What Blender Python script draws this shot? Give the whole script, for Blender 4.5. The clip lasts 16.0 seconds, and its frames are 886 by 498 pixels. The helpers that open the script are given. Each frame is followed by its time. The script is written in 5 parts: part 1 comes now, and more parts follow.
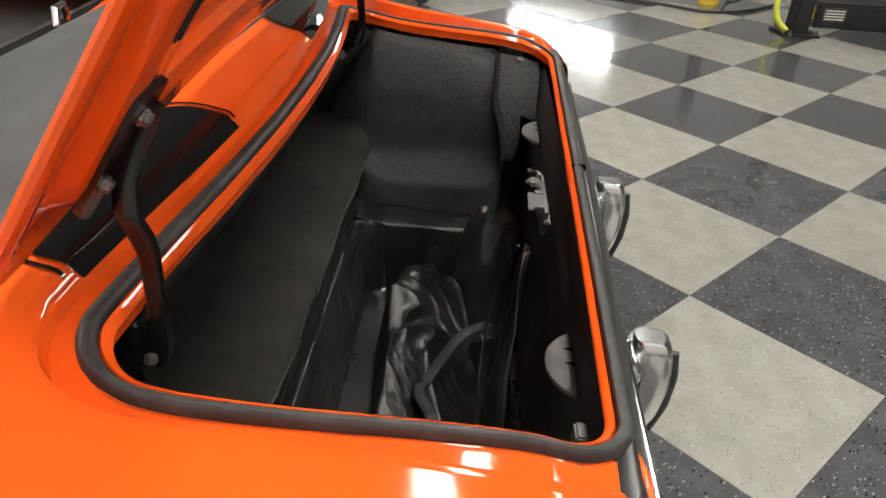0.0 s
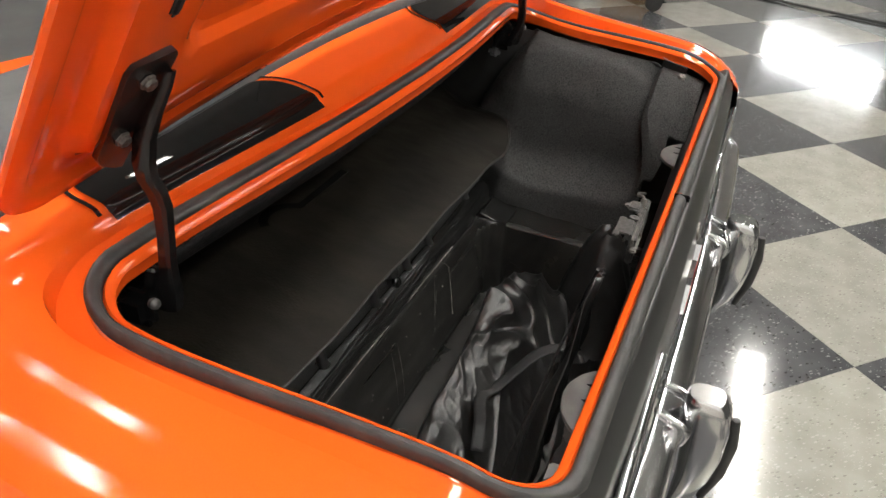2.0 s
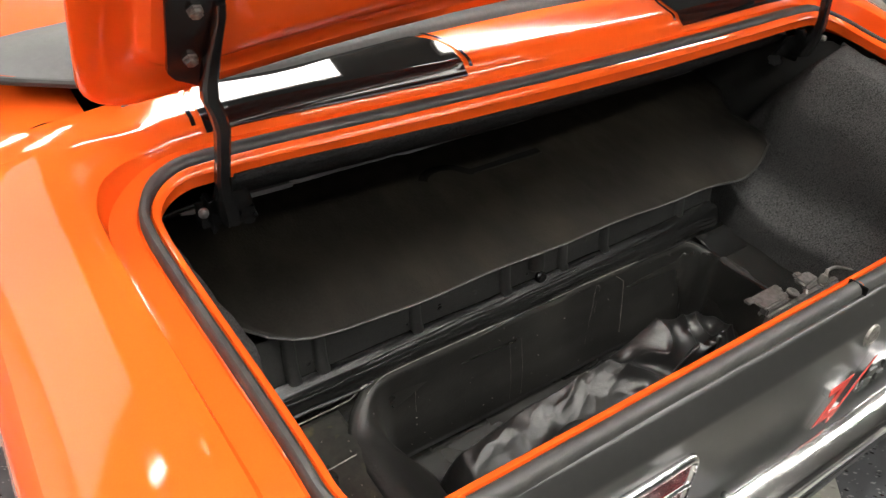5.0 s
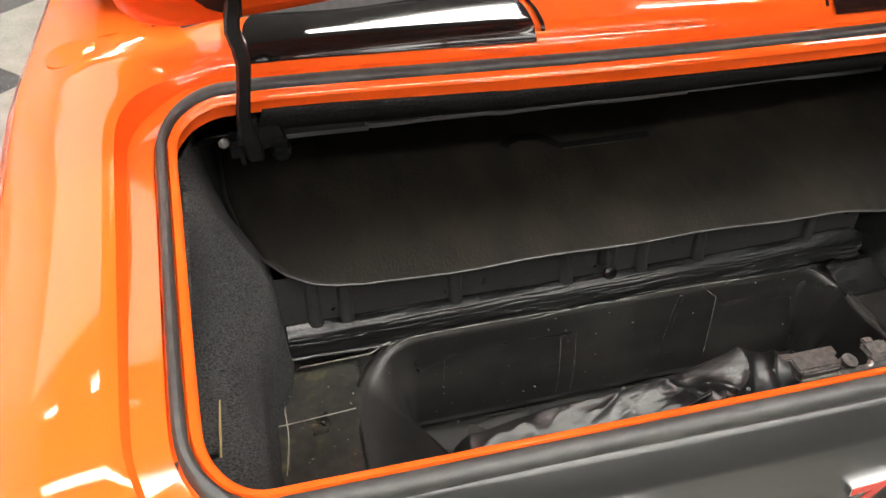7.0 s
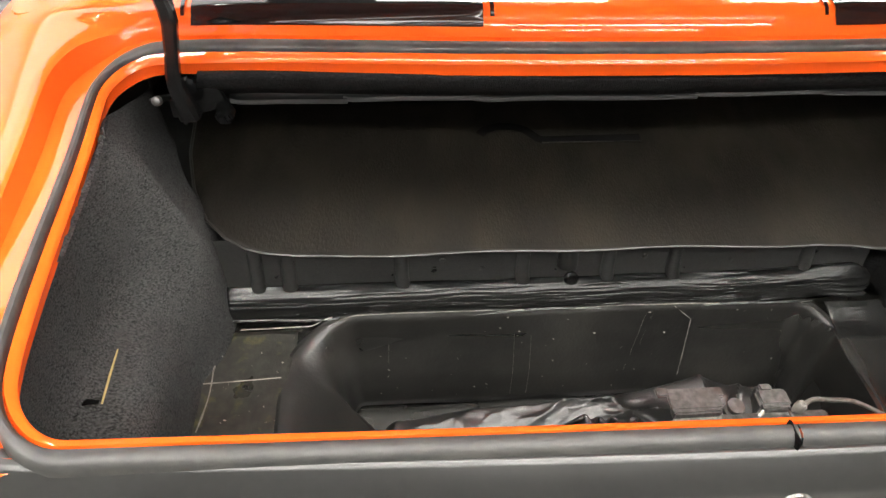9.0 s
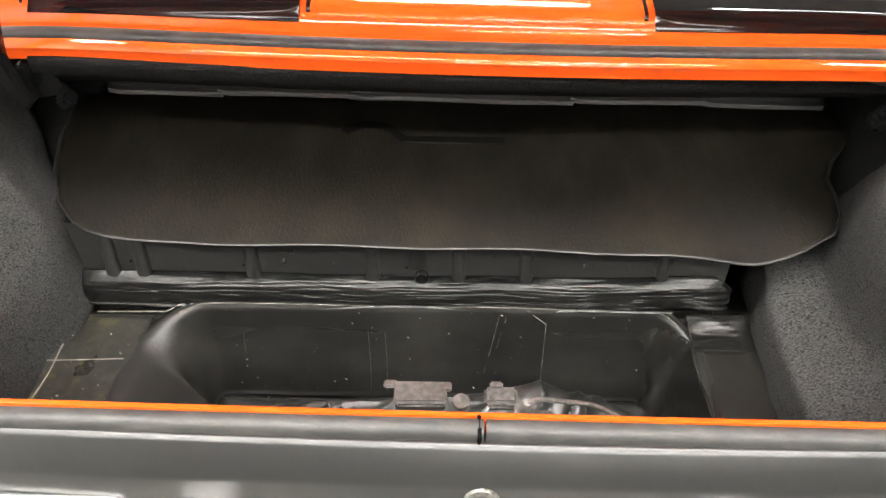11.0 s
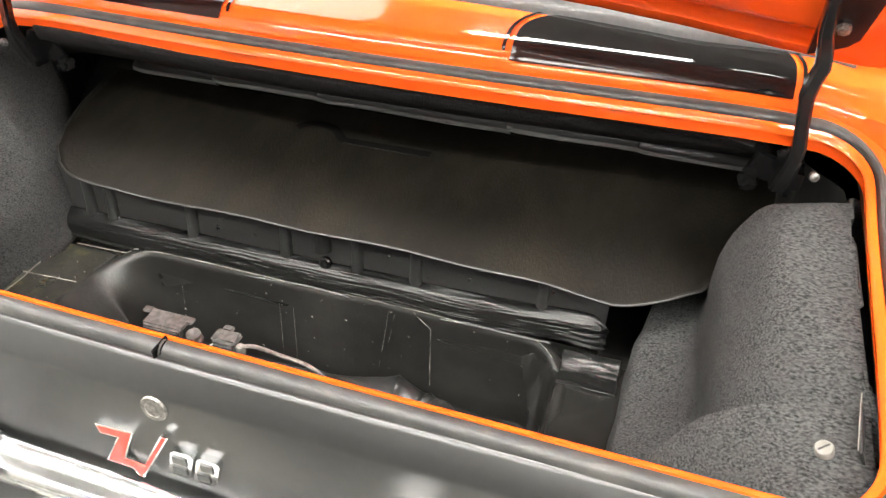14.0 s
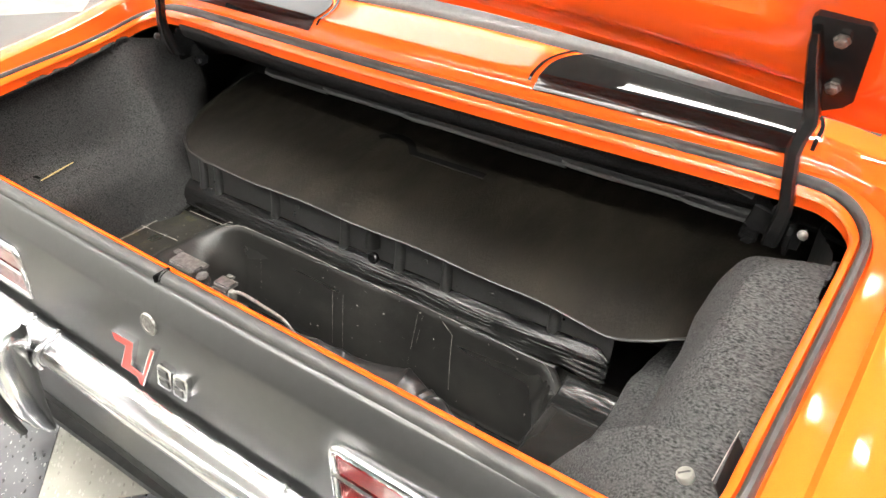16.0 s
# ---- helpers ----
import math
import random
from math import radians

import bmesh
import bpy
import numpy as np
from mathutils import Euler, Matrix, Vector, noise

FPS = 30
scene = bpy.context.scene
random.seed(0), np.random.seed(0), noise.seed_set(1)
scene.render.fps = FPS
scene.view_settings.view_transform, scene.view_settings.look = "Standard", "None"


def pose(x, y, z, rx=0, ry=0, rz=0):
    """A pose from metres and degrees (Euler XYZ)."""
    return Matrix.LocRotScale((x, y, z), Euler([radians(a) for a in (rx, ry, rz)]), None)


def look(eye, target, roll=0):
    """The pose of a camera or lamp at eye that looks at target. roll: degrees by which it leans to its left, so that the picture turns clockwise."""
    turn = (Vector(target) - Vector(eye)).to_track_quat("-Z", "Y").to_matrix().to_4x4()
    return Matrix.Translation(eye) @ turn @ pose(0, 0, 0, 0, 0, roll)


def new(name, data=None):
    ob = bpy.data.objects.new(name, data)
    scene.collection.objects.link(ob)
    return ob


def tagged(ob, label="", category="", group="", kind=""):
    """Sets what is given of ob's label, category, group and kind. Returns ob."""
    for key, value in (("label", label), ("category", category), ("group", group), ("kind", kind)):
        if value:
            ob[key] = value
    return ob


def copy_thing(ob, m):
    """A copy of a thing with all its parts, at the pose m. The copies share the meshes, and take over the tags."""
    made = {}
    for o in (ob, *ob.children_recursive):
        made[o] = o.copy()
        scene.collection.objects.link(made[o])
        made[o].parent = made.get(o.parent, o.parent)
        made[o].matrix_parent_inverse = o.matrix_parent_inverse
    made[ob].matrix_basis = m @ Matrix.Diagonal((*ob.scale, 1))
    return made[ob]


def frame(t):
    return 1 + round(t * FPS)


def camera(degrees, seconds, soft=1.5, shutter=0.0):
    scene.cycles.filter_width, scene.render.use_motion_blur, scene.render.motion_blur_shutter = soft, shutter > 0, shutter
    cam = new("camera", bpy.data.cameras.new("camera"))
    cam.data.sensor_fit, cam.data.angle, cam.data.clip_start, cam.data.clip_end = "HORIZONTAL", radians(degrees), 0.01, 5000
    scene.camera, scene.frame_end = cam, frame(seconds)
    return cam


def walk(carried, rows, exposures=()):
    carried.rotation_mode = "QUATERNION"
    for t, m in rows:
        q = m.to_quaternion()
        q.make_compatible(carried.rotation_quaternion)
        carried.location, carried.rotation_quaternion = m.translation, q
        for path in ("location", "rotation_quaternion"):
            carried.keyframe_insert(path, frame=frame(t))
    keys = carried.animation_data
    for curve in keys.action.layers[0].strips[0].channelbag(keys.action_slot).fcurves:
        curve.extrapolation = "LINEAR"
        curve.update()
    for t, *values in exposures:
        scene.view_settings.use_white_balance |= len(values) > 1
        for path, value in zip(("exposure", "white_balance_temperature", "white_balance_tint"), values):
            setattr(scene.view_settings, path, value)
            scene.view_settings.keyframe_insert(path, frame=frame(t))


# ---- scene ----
cam = camera(61.9, 16.0)
PATH = [
    (0, (-1.24, 0.175, 1.335), (0.467, 0.261, 0.296), 2.8),
    (0.5, (-1.232, 0.115, 1.337), (0.46, 0.352, 0.297), 2.8),
    (1, (-1.216, 0.057, 1.339), (0.449, 0.422, 0.293), 2.9),
    (1.5, (-1.19, 0.0, 1.339), (0.438, 0.493, 0.288), 2.9),
    (2, (-1.163, -0.055, 1.34), (0.403, 0.588, 0.276), 2.9),
    (2.5, (-1.132, -0.116, 1.341), (0.347, 0.703, 0.273), 2.9),
    (3, (-1.093, -0.167, 1.343), (0.308, 0.777, 0.273), 2.8),
    (3.5, (-1.037, -0.203, 1.344), (0.268, 0.851, 0.255), 2.9),
    (4, (-0.977, -0.242, 1.344), (0.205, 0.926, 0.232), 2.9),
    (4.5, (-0.925, -0.276, 1.343), (0.143, 0.974, 0.203), 2.7),
    (5, (-0.863, -0.307, 1.344), (0.073, 1.019, 0.174), 2.6),
    (5.2, (-0.834, -0.315, 1.345), (0.044, 1.034, 0.158), 2.6),
    (7.3, (-0.566, -0.35, 1.342), (-0.218, 1.12, 0.035), 1.9),
    (7.5, (-0.542, -0.351, 1.339), (-0.225, 1.121, 0.023), 2.0),
    (8, (-0.479, -0.347, 1.34), (-0.241, 1.112, -0.006), 1.9),
    (10.5, (-0.125, -0.39, 1.337), (-0.109, 1.1, 0.002), 1.8),
    (11, (-0.038, -0.391, 1.337), (-0.036, 1.104, 0.009), 1.6),
    (11.5, (0.048, -0.397, 1.342), (0.023, 1.098, 0.015), 1.6),
    (12, (0.136, -0.403, 1.347), (0.079, 1.092, 0.019), 1.5),
    (12.5, (0.231, -0.41, 1.344), (0.118, 1.084, 0.019), 1.2),
    (13, (0.321, -0.42, 1.347), (0.117, 1.076, 0.035), 0.9),
    (13.5, (0.391, -0.427, 1.35), (0.049, 1.074, 0.073), 0.7),
    (14, (0.458, -0.432, 1.349), (-0.031, 1.057, 0.108), 0.5),
    (14.5, (0.536, -0.434, 1.351), (-0.091, 1.033, 0.146), 0.4),
    (15, (0.605, -0.435, 1.354), (-0.156, 1.011, 0.201), 0.3),
    (15.5, (0.672, -0.432, 1.353), (-0.19, 0.966, 0.213), 0.3),
    (16, (0.744, -0.422, 1.352), (-0.204, 0.923, 0.216), 0.3),
]
EXPOSURES = [(0.0, -0.15), (1.5, -0.05), (3.0, 0.15), (5.0, 0.4), (8.0, 0.9), (11.0, 1.5), (13.5, 1.57), (16.0, 1.57)]
walk(cam, [(t, look(eye, target, roll)) for t, eye, target, roll in PATH], EXPOSURES)

# ---- light of the showroom ----
world = bpy.data.worlds.new("world")
scene.world = world
world.use_nodes = True
world.node_tree.nodes["Background"].inputs[0].default_value = (0.9, 0.95, 1.0, 1)
world.node_tree.nodes["Background"].inputs[1].default_value = 0.05
LAMP = 33.0      # glow of the ceiling tubes
PANE = 16.0      # glow of the bright window

# ---- materials ----


def mat(name, c1, c2=None, scale=40.0, rough=0.5, rough2=None, metal=0.0, bump=0.0, bscale=200.0, coat=0.0,
        c3=None, scale3=3.0, edge3=(0.55, 0.7), stretch=(1, 1, 1), spec=0.5):
    """A surface whose colour wanders between c1 and c2 at a fine scale, with blotches of c3 at a coarse one."""
    m = bpy.data.materials.new(name)
    m.use_nodes = True
    nt = m.node_tree
    b = nt.nodes["Principled BSDF"]
    b.inputs["Metallic"].default_value = metal
    b.inputs["Specular IOR Level"].default_value = spec
    b.inputs["Coat Weight"].default_value = coat
    b.inputs["Coat Roughness"].default_value = 0.03
    co = nt.nodes.new("ShaderNodeTexCoord")
    mp = nt.nodes.new("ShaderNodeMapping")
    mp.inputs["Scale"].default_value = stretch
    nt.links.new(co.outputs["Object"], mp.inputs[0])

    def noise_node(s, detail=6.0):
        n = nt.nodes.new("ShaderNodeTexNoise")
        n.inputs["Scale"].default_value = s
        n.inputs["Detail"].default_value = detail
        nt.links.new(mp.outputs[0], n.inputs["Vector"])
        return n

    def ramp(src, a, z, p0, p1):
        r = nt.nodes.new("ShaderNodeValToRGB")
        r.color_ramp.elements[0].position, r.color_ramp.elements[1].position = p0, p1
        r.color_ramp.elements[0].color, r.color_ramp.elements[1].color = a, z
        nt.links.new(src, r.inputs[0])
        return r

    fine = noise_node(scale)
    col = ramp(fine.outputs[0], (*c1, 1), (*(c2 or c1), 1), 0.35, 0.65).outputs[0]
    if c3:
        coarse = noise_node(scale3, 4.0)
        mask = ramp(coarse.outputs[0], (0, 0, 0, 1), (1, 1, 1, 1), *edge3)
        mix = nt.nodes.new("ShaderNodeMix")
        mix.data_type = "RGBA"
        nt.links.new(mask.outputs[0], mix.inputs[0])
        nt.links.new(col, mix.inputs[6])
        mix.inputs[7].default_value = (*c3, 1)
        col = mix.outputs[2]
    nt.links.new(col, b.inputs["Base Color"])
    wear = noise_node(max(2.0, scale * 0.12), 5.0)
    rr = nt.nodes.new("ShaderNodeMapRange")
    rr.inputs[1].default_value, rr.inputs[2].default_value = 0.3, 0.7
    rr.inputs[3].default_value, rr.inputs[4].default_value = rough, rough if rough2 is None else rough2
    nt.links.new(wear.outputs[0], rr.inputs[0])
    nt.links.new(rr.outputs[0], b.inputs["Roughness"])
    if bump:
        n = noise_node(bscale, 8.0)
        bp = nt.nodes.new("ShaderNodeBump")
        bp.inputs["Strength"].default_value = bump
        bp.inputs["Distance"].default_value = 0.004
        nt.links.new(n.outputs[0], bp.inputs["Height"])
        nt.links.new(bp.outputs[0], b.inputs["Normal"])
    return m


def glow(name, colour, strength):
    m = bpy.data.materials.new(name)
    m.use_nodes = True
    b = m.node_tree.nodes["Principled BSDF"]
    b.inputs["Base Color"].default_value = (0.8, 0.8, 0.8, 1)
    b.inputs["Emission Color"].default_value = (*colour, 1)
    b.inputs["Emission Strength"].default_value = strength
    return m


def terrazzo(name, base, base2, fleck_light, fleck_dark, light_at, rough):
    """Vinyl floor tile with chips of two sizes."""
    m = mat(name, base, base2, scale=9.0, rough=rough, rough2=rough + 0.07, bump=0.03, bscale=60.0, coat=0.3)
    nt = m.node_tree
    b = nt.nodes["Principled BSDF"]
    src = b.inputs["Base Color"].links[0].from_socket
    co = [n for n in nt.nodes if n.type == "TEX_COORD"][0]
    for scale, colour, cut in ((135.0, fleck_light, light_at), (150.0, fleck_dark, 0.17), (300.0, fleck_light, light_at * 0.8)):
        v = nt.nodes.new("ShaderNodeTexVoronoi")
        v.inputs["Scale"].default_value = scale
        mpv = nt.nodes.new("ShaderNodeMapping")
        mpv.inputs["Scale"].default_value = (1, 0.4, 1)
        mpv.inputs["Rotation"].default_value = (0, 0, scale)
        nt.links.new(co.outputs["Object"], mpv.inputs[0])
        nt.links.new(mpv.outputs[0], v.inputs["Vector"])
        pick = nt.nodes.new("ShaderNodeSeparateColor")
        nt.links.new(v.outputs["Color"], pick.inputs[0])
        near = nt.nodes.new("ShaderNodeMath")
        near.operation = "LESS_THAN"
        near.inputs[1].default_value = 0.33
        nt.links.new(v.outputs["Distance"], near.inputs[0])
        some = nt.nodes.new("ShaderNodeMath")
        some.operation = "LESS_THAN"
        some.inputs[1].default_value = cut
        nt.links.new(pick.outputs[0], some.inputs[0])
        both = nt.nodes.new("ShaderNodeMath")
        both.operation = "MULTIPLY"
        nt.links.new(near.outputs[0], both.inputs[0])
        nt.links.new(some.outputs[0], both.inputs[1])
        mix = nt.nodes.new("ShaderNodeMix")
        mix.data_type = "RGBA"
        nt.links.new(both.outputs[0], mix.inputs[0])
        nt.links.new(src, mix.inputs[6])
        mix.inputs[7].default_value = (*colour, 1)
        src = mix.outputs[2]
    # each tile a little different
    info = nt.nodes.new("ShaderNodeObjectInfo")
    rng = nt.nodes.new("ShaderNodeMapRange")
    rng.inputs[3].default_value, rng.inputs[4].default_value = 0.86, 1.1
    nt.links.new(info.outputs["Random"], rng.inputs[0])
    hsv = nt.nodes.new("ShaderNodeHueSaturation")
    nt.links.new(rng.outputs[0], hsv.inputs["Value"])
    nt.links.new(src, hsv.inputs["Color"])
    nt.links.new(hsv.outputs[0], b.inputs["Base Color"])
    return m


ORANGE = mat("orange_paint", (0.81, 0.098, 0.011), (0.83, 0.104, 0.012), 600, 0.45, 0.5, coat=1.0, spec=0.0)
ORANGE.node_tree.nodes["Principled BSDF"].inputs["Coat Roughness"].default_value = 0.07
STRIPE = mat("black_stripe_paint", (0.006, 0.006, 0.006), (0.009, 0.008, 0.008), 300, 0.5, 0.55, coat=1.0, spec=0.0)
SATIN = mat("satin_black_paint", (0.011, 0.011, 0.0108), (0.015, 0.015, 0.0146), 90, 0.31, 0.34, bump=0.01, bscale=700, spec=0.8)
HINGE = mat("black_hinge_paint", (0.006, 0.006, 0.0065), (0.009, 0.009, 0.009), 60, 0.16, 0.28, bump=0.06, bscale=90)
RUBBER = mat("rubber", (0.022, 0.022, 0.022), (0.036, 0.035, 0.033), 60, 0.42, 0.58, bump=0.08, bscale=400, c3=(0.055, 0.052, 0.048), scale3=14)
CHROME = mat("chrome", (0.62, 0.62, 0.63), (0.68, 0.68, 0.68), 20, 0.12, 0.17, metal=1.0)
STEEL = mat("dull_zinc_steel", (0.03, 0.029, 0.0275), (0.085, 0.082, 0.079), 160, 0.34, 0.5, metal=0.2, bump=0.1, bscale=200, c3=(0.04, 0.034, 0.03), scale3=50)
BOLT = mat("bolt_steel", (0.13, 0.12, 0.11), (0.26, 0.25, 0.235), 200, 0.4, 0.55, metal=0.8)
TUB = mat("black_trunk_paint", (0.012, 0.012, 0.012), (0.02, 0.02, 0.019), 30, 0.4, 0.6, bump=0.15, bscale=90)
LINER = mat("black_moulded_liner", (0.010, 0.010, 0.0094), (0.017, 0.0163, 0.015), 35, 0.2, 0.34, bump=0.1, bscale=260, c3=(0.034, 0.032, 0.027), scale3=9, edge3=(0.56, 0.8), spec=0.8)
STAINED = mat("stained_liner", (0.015, 0.0147, 0.0132), (0.03, 0.0293, 0.025), 60, 0.26, 0.42, bump=0.12, bscale=200, c3=(0.085, 0.08, 0.026), scale3=26, edge3=(0.6, 0.74))
SHEET = mat("black_board_panel", (0.0085, 0.0082, 0.0077), (0.0145, 0.014, 0.013), 26, 0.34, 0.5, bump=0.12, bscale=190, c3=(0.026, 0.0247, 0.022), scale3=7, edge3=(0.52, 0.78))
WORN = mat("worn_board_edge", (0.12, 0.11, 0.1), (0.3, 0.28, 0.25), 70, 0.6, 0.7)
DIVIDER = mat("brown_black_fibreboard", (0.0042, 0.0036, 0.0026), (0.0088, 0.0073, 0.0052), 330, 0.5, 0.7, bump=0.25, bscale=300, c3=(0.0165, 0.014, 0.0098), scale3=14, edge3=(0.45, 0.75), spec=0.2, stretch=(1, 0.45, 1))
# shade as colour: black pieces that stand for the depth of narrow openings
PITCH = mat("pitch_black_gap_shade", (0.0025, 0.0025, 0.0025), (0.004, 0.004, 0.004), 30, 0.8, 0.9, spec=0.05)
PIPING = mat("black_piping", (0.012, 0.0115, 0.011), (0.02, 0.019, 0.018), 60, 0.42, 0.55)
SEALER = mat("glossy_black_sealer", (0.007, 0.007, 0.007), (0.011, 0.011, 0.0105), 20, 0.2, 0.28, bump=0.12, bscale=300, stretch=(0.06, 1, 1), spec=0.4)
RIBBED = mat("black_pressed_steel", (0.022, 0.022, 0.022), (0.034, 0.034, 0.033), 220, 0.27, 0.36, bump=0.3, bscale=420, spec=1.0)
BRACE = mat("grey_satin_brace", (0.026, 0.026, 0.028), (0.042, 0.042, 0.045), 20, 0.3, 0.42, bump=0.05, bscale=200, stretch=(0.2, 1, 1))
# much paler than BRACE: the light reflected by the lip is put into its colour
LIP = mat("sheen_folded_lip", (0.2, 0.2, 0.203), (0.28, 0.28, 0.28), 30, 0.25, 0.4, bump=0.05, bscale=200, stretch=(0.2, 1, 1))
FELT = mat("grey_felt", (0.014, 0.014, 0.0142), (0.068, 0.0682, 0.068), 500, 0.9, 0.97, bump=0.7, bscale=600, c3=(0.052, 0.052, 0.0515), scale3=110, edge3=(0.48, 0.85), spec=0.1, stretch=(0.4, 0.75, 1.0))
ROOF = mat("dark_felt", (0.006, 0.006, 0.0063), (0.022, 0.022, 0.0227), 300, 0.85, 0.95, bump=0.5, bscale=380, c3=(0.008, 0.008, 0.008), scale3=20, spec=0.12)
VINYL = mat("black_wrinkled_vinyl", (0.007, 0.007, 0.007), (0.014, 0.0138, 0.0132), 25, 0.3, 0.44, bump=0.4, bscale=70, spec=0.55, stretch=(0.55, 1, 1))
STRAP = mat("grey_webbing", (0.010, 0.0104, 0.011), (0.016, 0.0165, 0.017), 300, 0.55, 0.65, bump=0.3, bscale=700)
BOOT = mat("dark_grey_vinyl", (0.055, 0.056, 0.056), (0.07, 0.07, 0.07), 120, 0.38, 0.48, bump=0.15, bscale=500)
CABIN = mat("black_cabin_vinyl", (0.012, 0.012, 0.012), (0.018, 0.018, 0.018), 60, 0.45, 0.55, bump=0.1, bscale=300)
LENS = mat("red_lens", (0.13, 0.004, 0.005), (0.17, 0.005, 0.006), 80, 0.14, 0.2, coat=0.6)
RED = mat("red_enamel", (0.55, 0.035, 0.02), (0.6, 0.04, 0.025), 80, 0.3, 0.35)
PALE = mat("pale_grey_plastic", (0.085, 0.085, 0.083), (0.13, 0.13, 0.126), 30, 0.5, 0.6)
PIN = mat("aged_grey_plastic", (0.13, 0.126, 0.115), (0.17, 0.166, 0.152), 60, 0.6, 0.7, spec=0.2)
WHITE = mat("white_plastic", (0.62, 0.6, 0.55), (0.7, 0.68, 0.63), 60, 0.4, 0.5)
BRASS = mat("yellowed_backing", (0.35, 0.25, 0.09), (0.45, 0.33, 0.14), 80, 0.6, 0.7)
WALL = mat("wall_paint", (0.62, 0.61, 0.58), (0.68, 0.67, 0.64), 6, 0.7, 0.8, bump=0.05, bscale=90)
# darker copy of WALL, so that tail panel and chrome mirror less light
DARKWALL = mat("reflection_dimming_wall", (0.11, 0.11, 0.11), (0.14, 0.14, 0.138), 6, 0.7, 0.8, bump=0.05, bscale=90)
CEIL = mat("ceiling_paint", (0.26, 0.26, 0.255), (0.32, 0.32, 0.31), 5, 0.8, 0.9, bump=0.05, bscale=60)
TILE_LIGHT = terrazzo("light_vinyl_tile", (0.255, 0.249, 0.221), (0.31, 0.303, 0.273), (0.35, 0.34, 0.31), (0.21, 0.204, 0.18), 0.22, 0.1)
TILE_DARK = terrazzo("dark_vinyl_tile", (0.058, 0.059, 0.063), (0.088, 0.089, 0.094), (0.24, 0.24, 0.235), (0.018, 0.018, 0.018), 0.12, 0.1)
GROUT = mat("tile_joint", (0.06, 0.058, 0.052), (0.1, 0.095, 0.085), 60, 0.6, 0.7)
TYRE = mat("tyre_rubber", (0.016, 0.016, 0.016), (0.024, 0.024, 0.024), 60, 0.65, 0.75, bump=0.2, bscale=90)
LIFTBLACK = mat("black_machine_paint", (0.012, 0.012, 0.013), (0.02, 0.02, 0.02), 30, 0.3, 0.5, bump=0.05)
YELLOW = mat("yellow_paint", (0.6, 0.42, 0.02), (0.65, 0.47, 0.04), 20, 0.35, 0.5)
LIME = mat("yellow_green_hose", (0.45, 0.46, 0.03), (0.5, 0.52, 0.05), 30, 0.4, 0.5)
CARTGREY = mat("grey_cart_paint", (0.13, 0.135, 0.14), (0.18, 0.185, 0.19), 18, 0.4, 0.55, bump=0.05)
CARDBOARD = mat("cardboard", (0.36, 0.24, 0.13), (0.42, 0.29, 0.17), 40, 0.8, 0.9)
TUBE = glow("tube_light", (1.0, 0.97, 0.9), LAMP)
BROAD = glow("broad_diffuser", (1.0, 0.98, 0.94), 1.9)
SHOP = glow("shopfront_daylight", (0.97, 0.98, 1.0), 0.4)
DAY = glow("day_window", (0.95, 0.98, 1.0), PANE)

# ---- building helpers ----


def part(name, bm, material, parent=None, label="", smooth=True):
    me = bpy.data.meshes.new(name)
    bmesh.ops.recalc_face_normals(bm, faces=bm.faces[:])
    bm.to_mesh(me)
    bm.free()
    for p in me.polygons:
        p.use_smooth = smooth
    if smooth:
        me.set_sharp_from_angle(angle=radians(38))
    me.materials.append(material)
    ob = new(name, me)
    if parent:
        ob.parent = parent
    if label:
        tagged(ob, label)
    return ob


def loft(rows, wrap=False, cap=False):
    """Quads between rows of points; wrap joins each row's end to its start."""
    bm = bmesh.new()
    vs = [[bm.verts.new(p) for p in r] for r in rows]
    n = len(rows[0])
    for a, b in zip(vs, vs[1:]):
        for i in range(n if wrap else n - 1):
            bm.faces.new((a[i], a[(i + 1) % n], b[(i + 1) % n], b[i]))
    if cap:
        bm.faces.new(vs[0])
        bm.faces.new(vs[-1][::-1])
    return bm


def add_box(bm, c, s, m=None, bevel=0.0, seg=2):
    made = bmesh.ops.create_cube(bm, size=1.0)["verts"]
    bmesh.ops.scale(bm, vec=s, verts=made)
    if bevel:
        es = list({e for v in made for e in v.link_edges})
        r = bmesh.ops.bevel(bm, geom=es, offset=bevel, segments=seg, affect="EDGES")
        made = list({v for f in r["faces"] for v in f.verts} | {v for v in made if v.is_valid})
    if m is not None:
        bmesh.ops.transform(bm, matrix=m, verts=made)
    bmesh.ops.translate(bm, vec=c, verts=made)
    return made


def box(c, s, m=None, bevel=0.0, seg=2):
    bm = bmesh.new()
    add_box(bm, c, s, m, bevel, seg)
    return bm


def tube(points, r, n=10, cap=True):
    """A round bar along points; r is one radius or one a point."""
    pts = [Vector(p) for p in points]
    rs = r if isinstance(r, (list, tuple)) else [r] * len(pts)
    rows = []
    ref = Vector((0.13, 0.31, 0.94))
    for i, p in enumerate(pts):
        d = (pts[min(i + 1, len(pts) - 1)] - pts[max(i - 1, 0)]).normalized()
        a = d.cross(ref)
        a = a.normalized() if a.length > 0.05 else d.orthogonal().normalized()
        b = d.cross(a)
        rows.append([p + rs[i] * (math.cos(2 * math.pi * k / n) * a + math.sin(2 * math.pi * k / n) * b) for k in range(n)])
    return loft(rows, wrap=True, cap=cap)


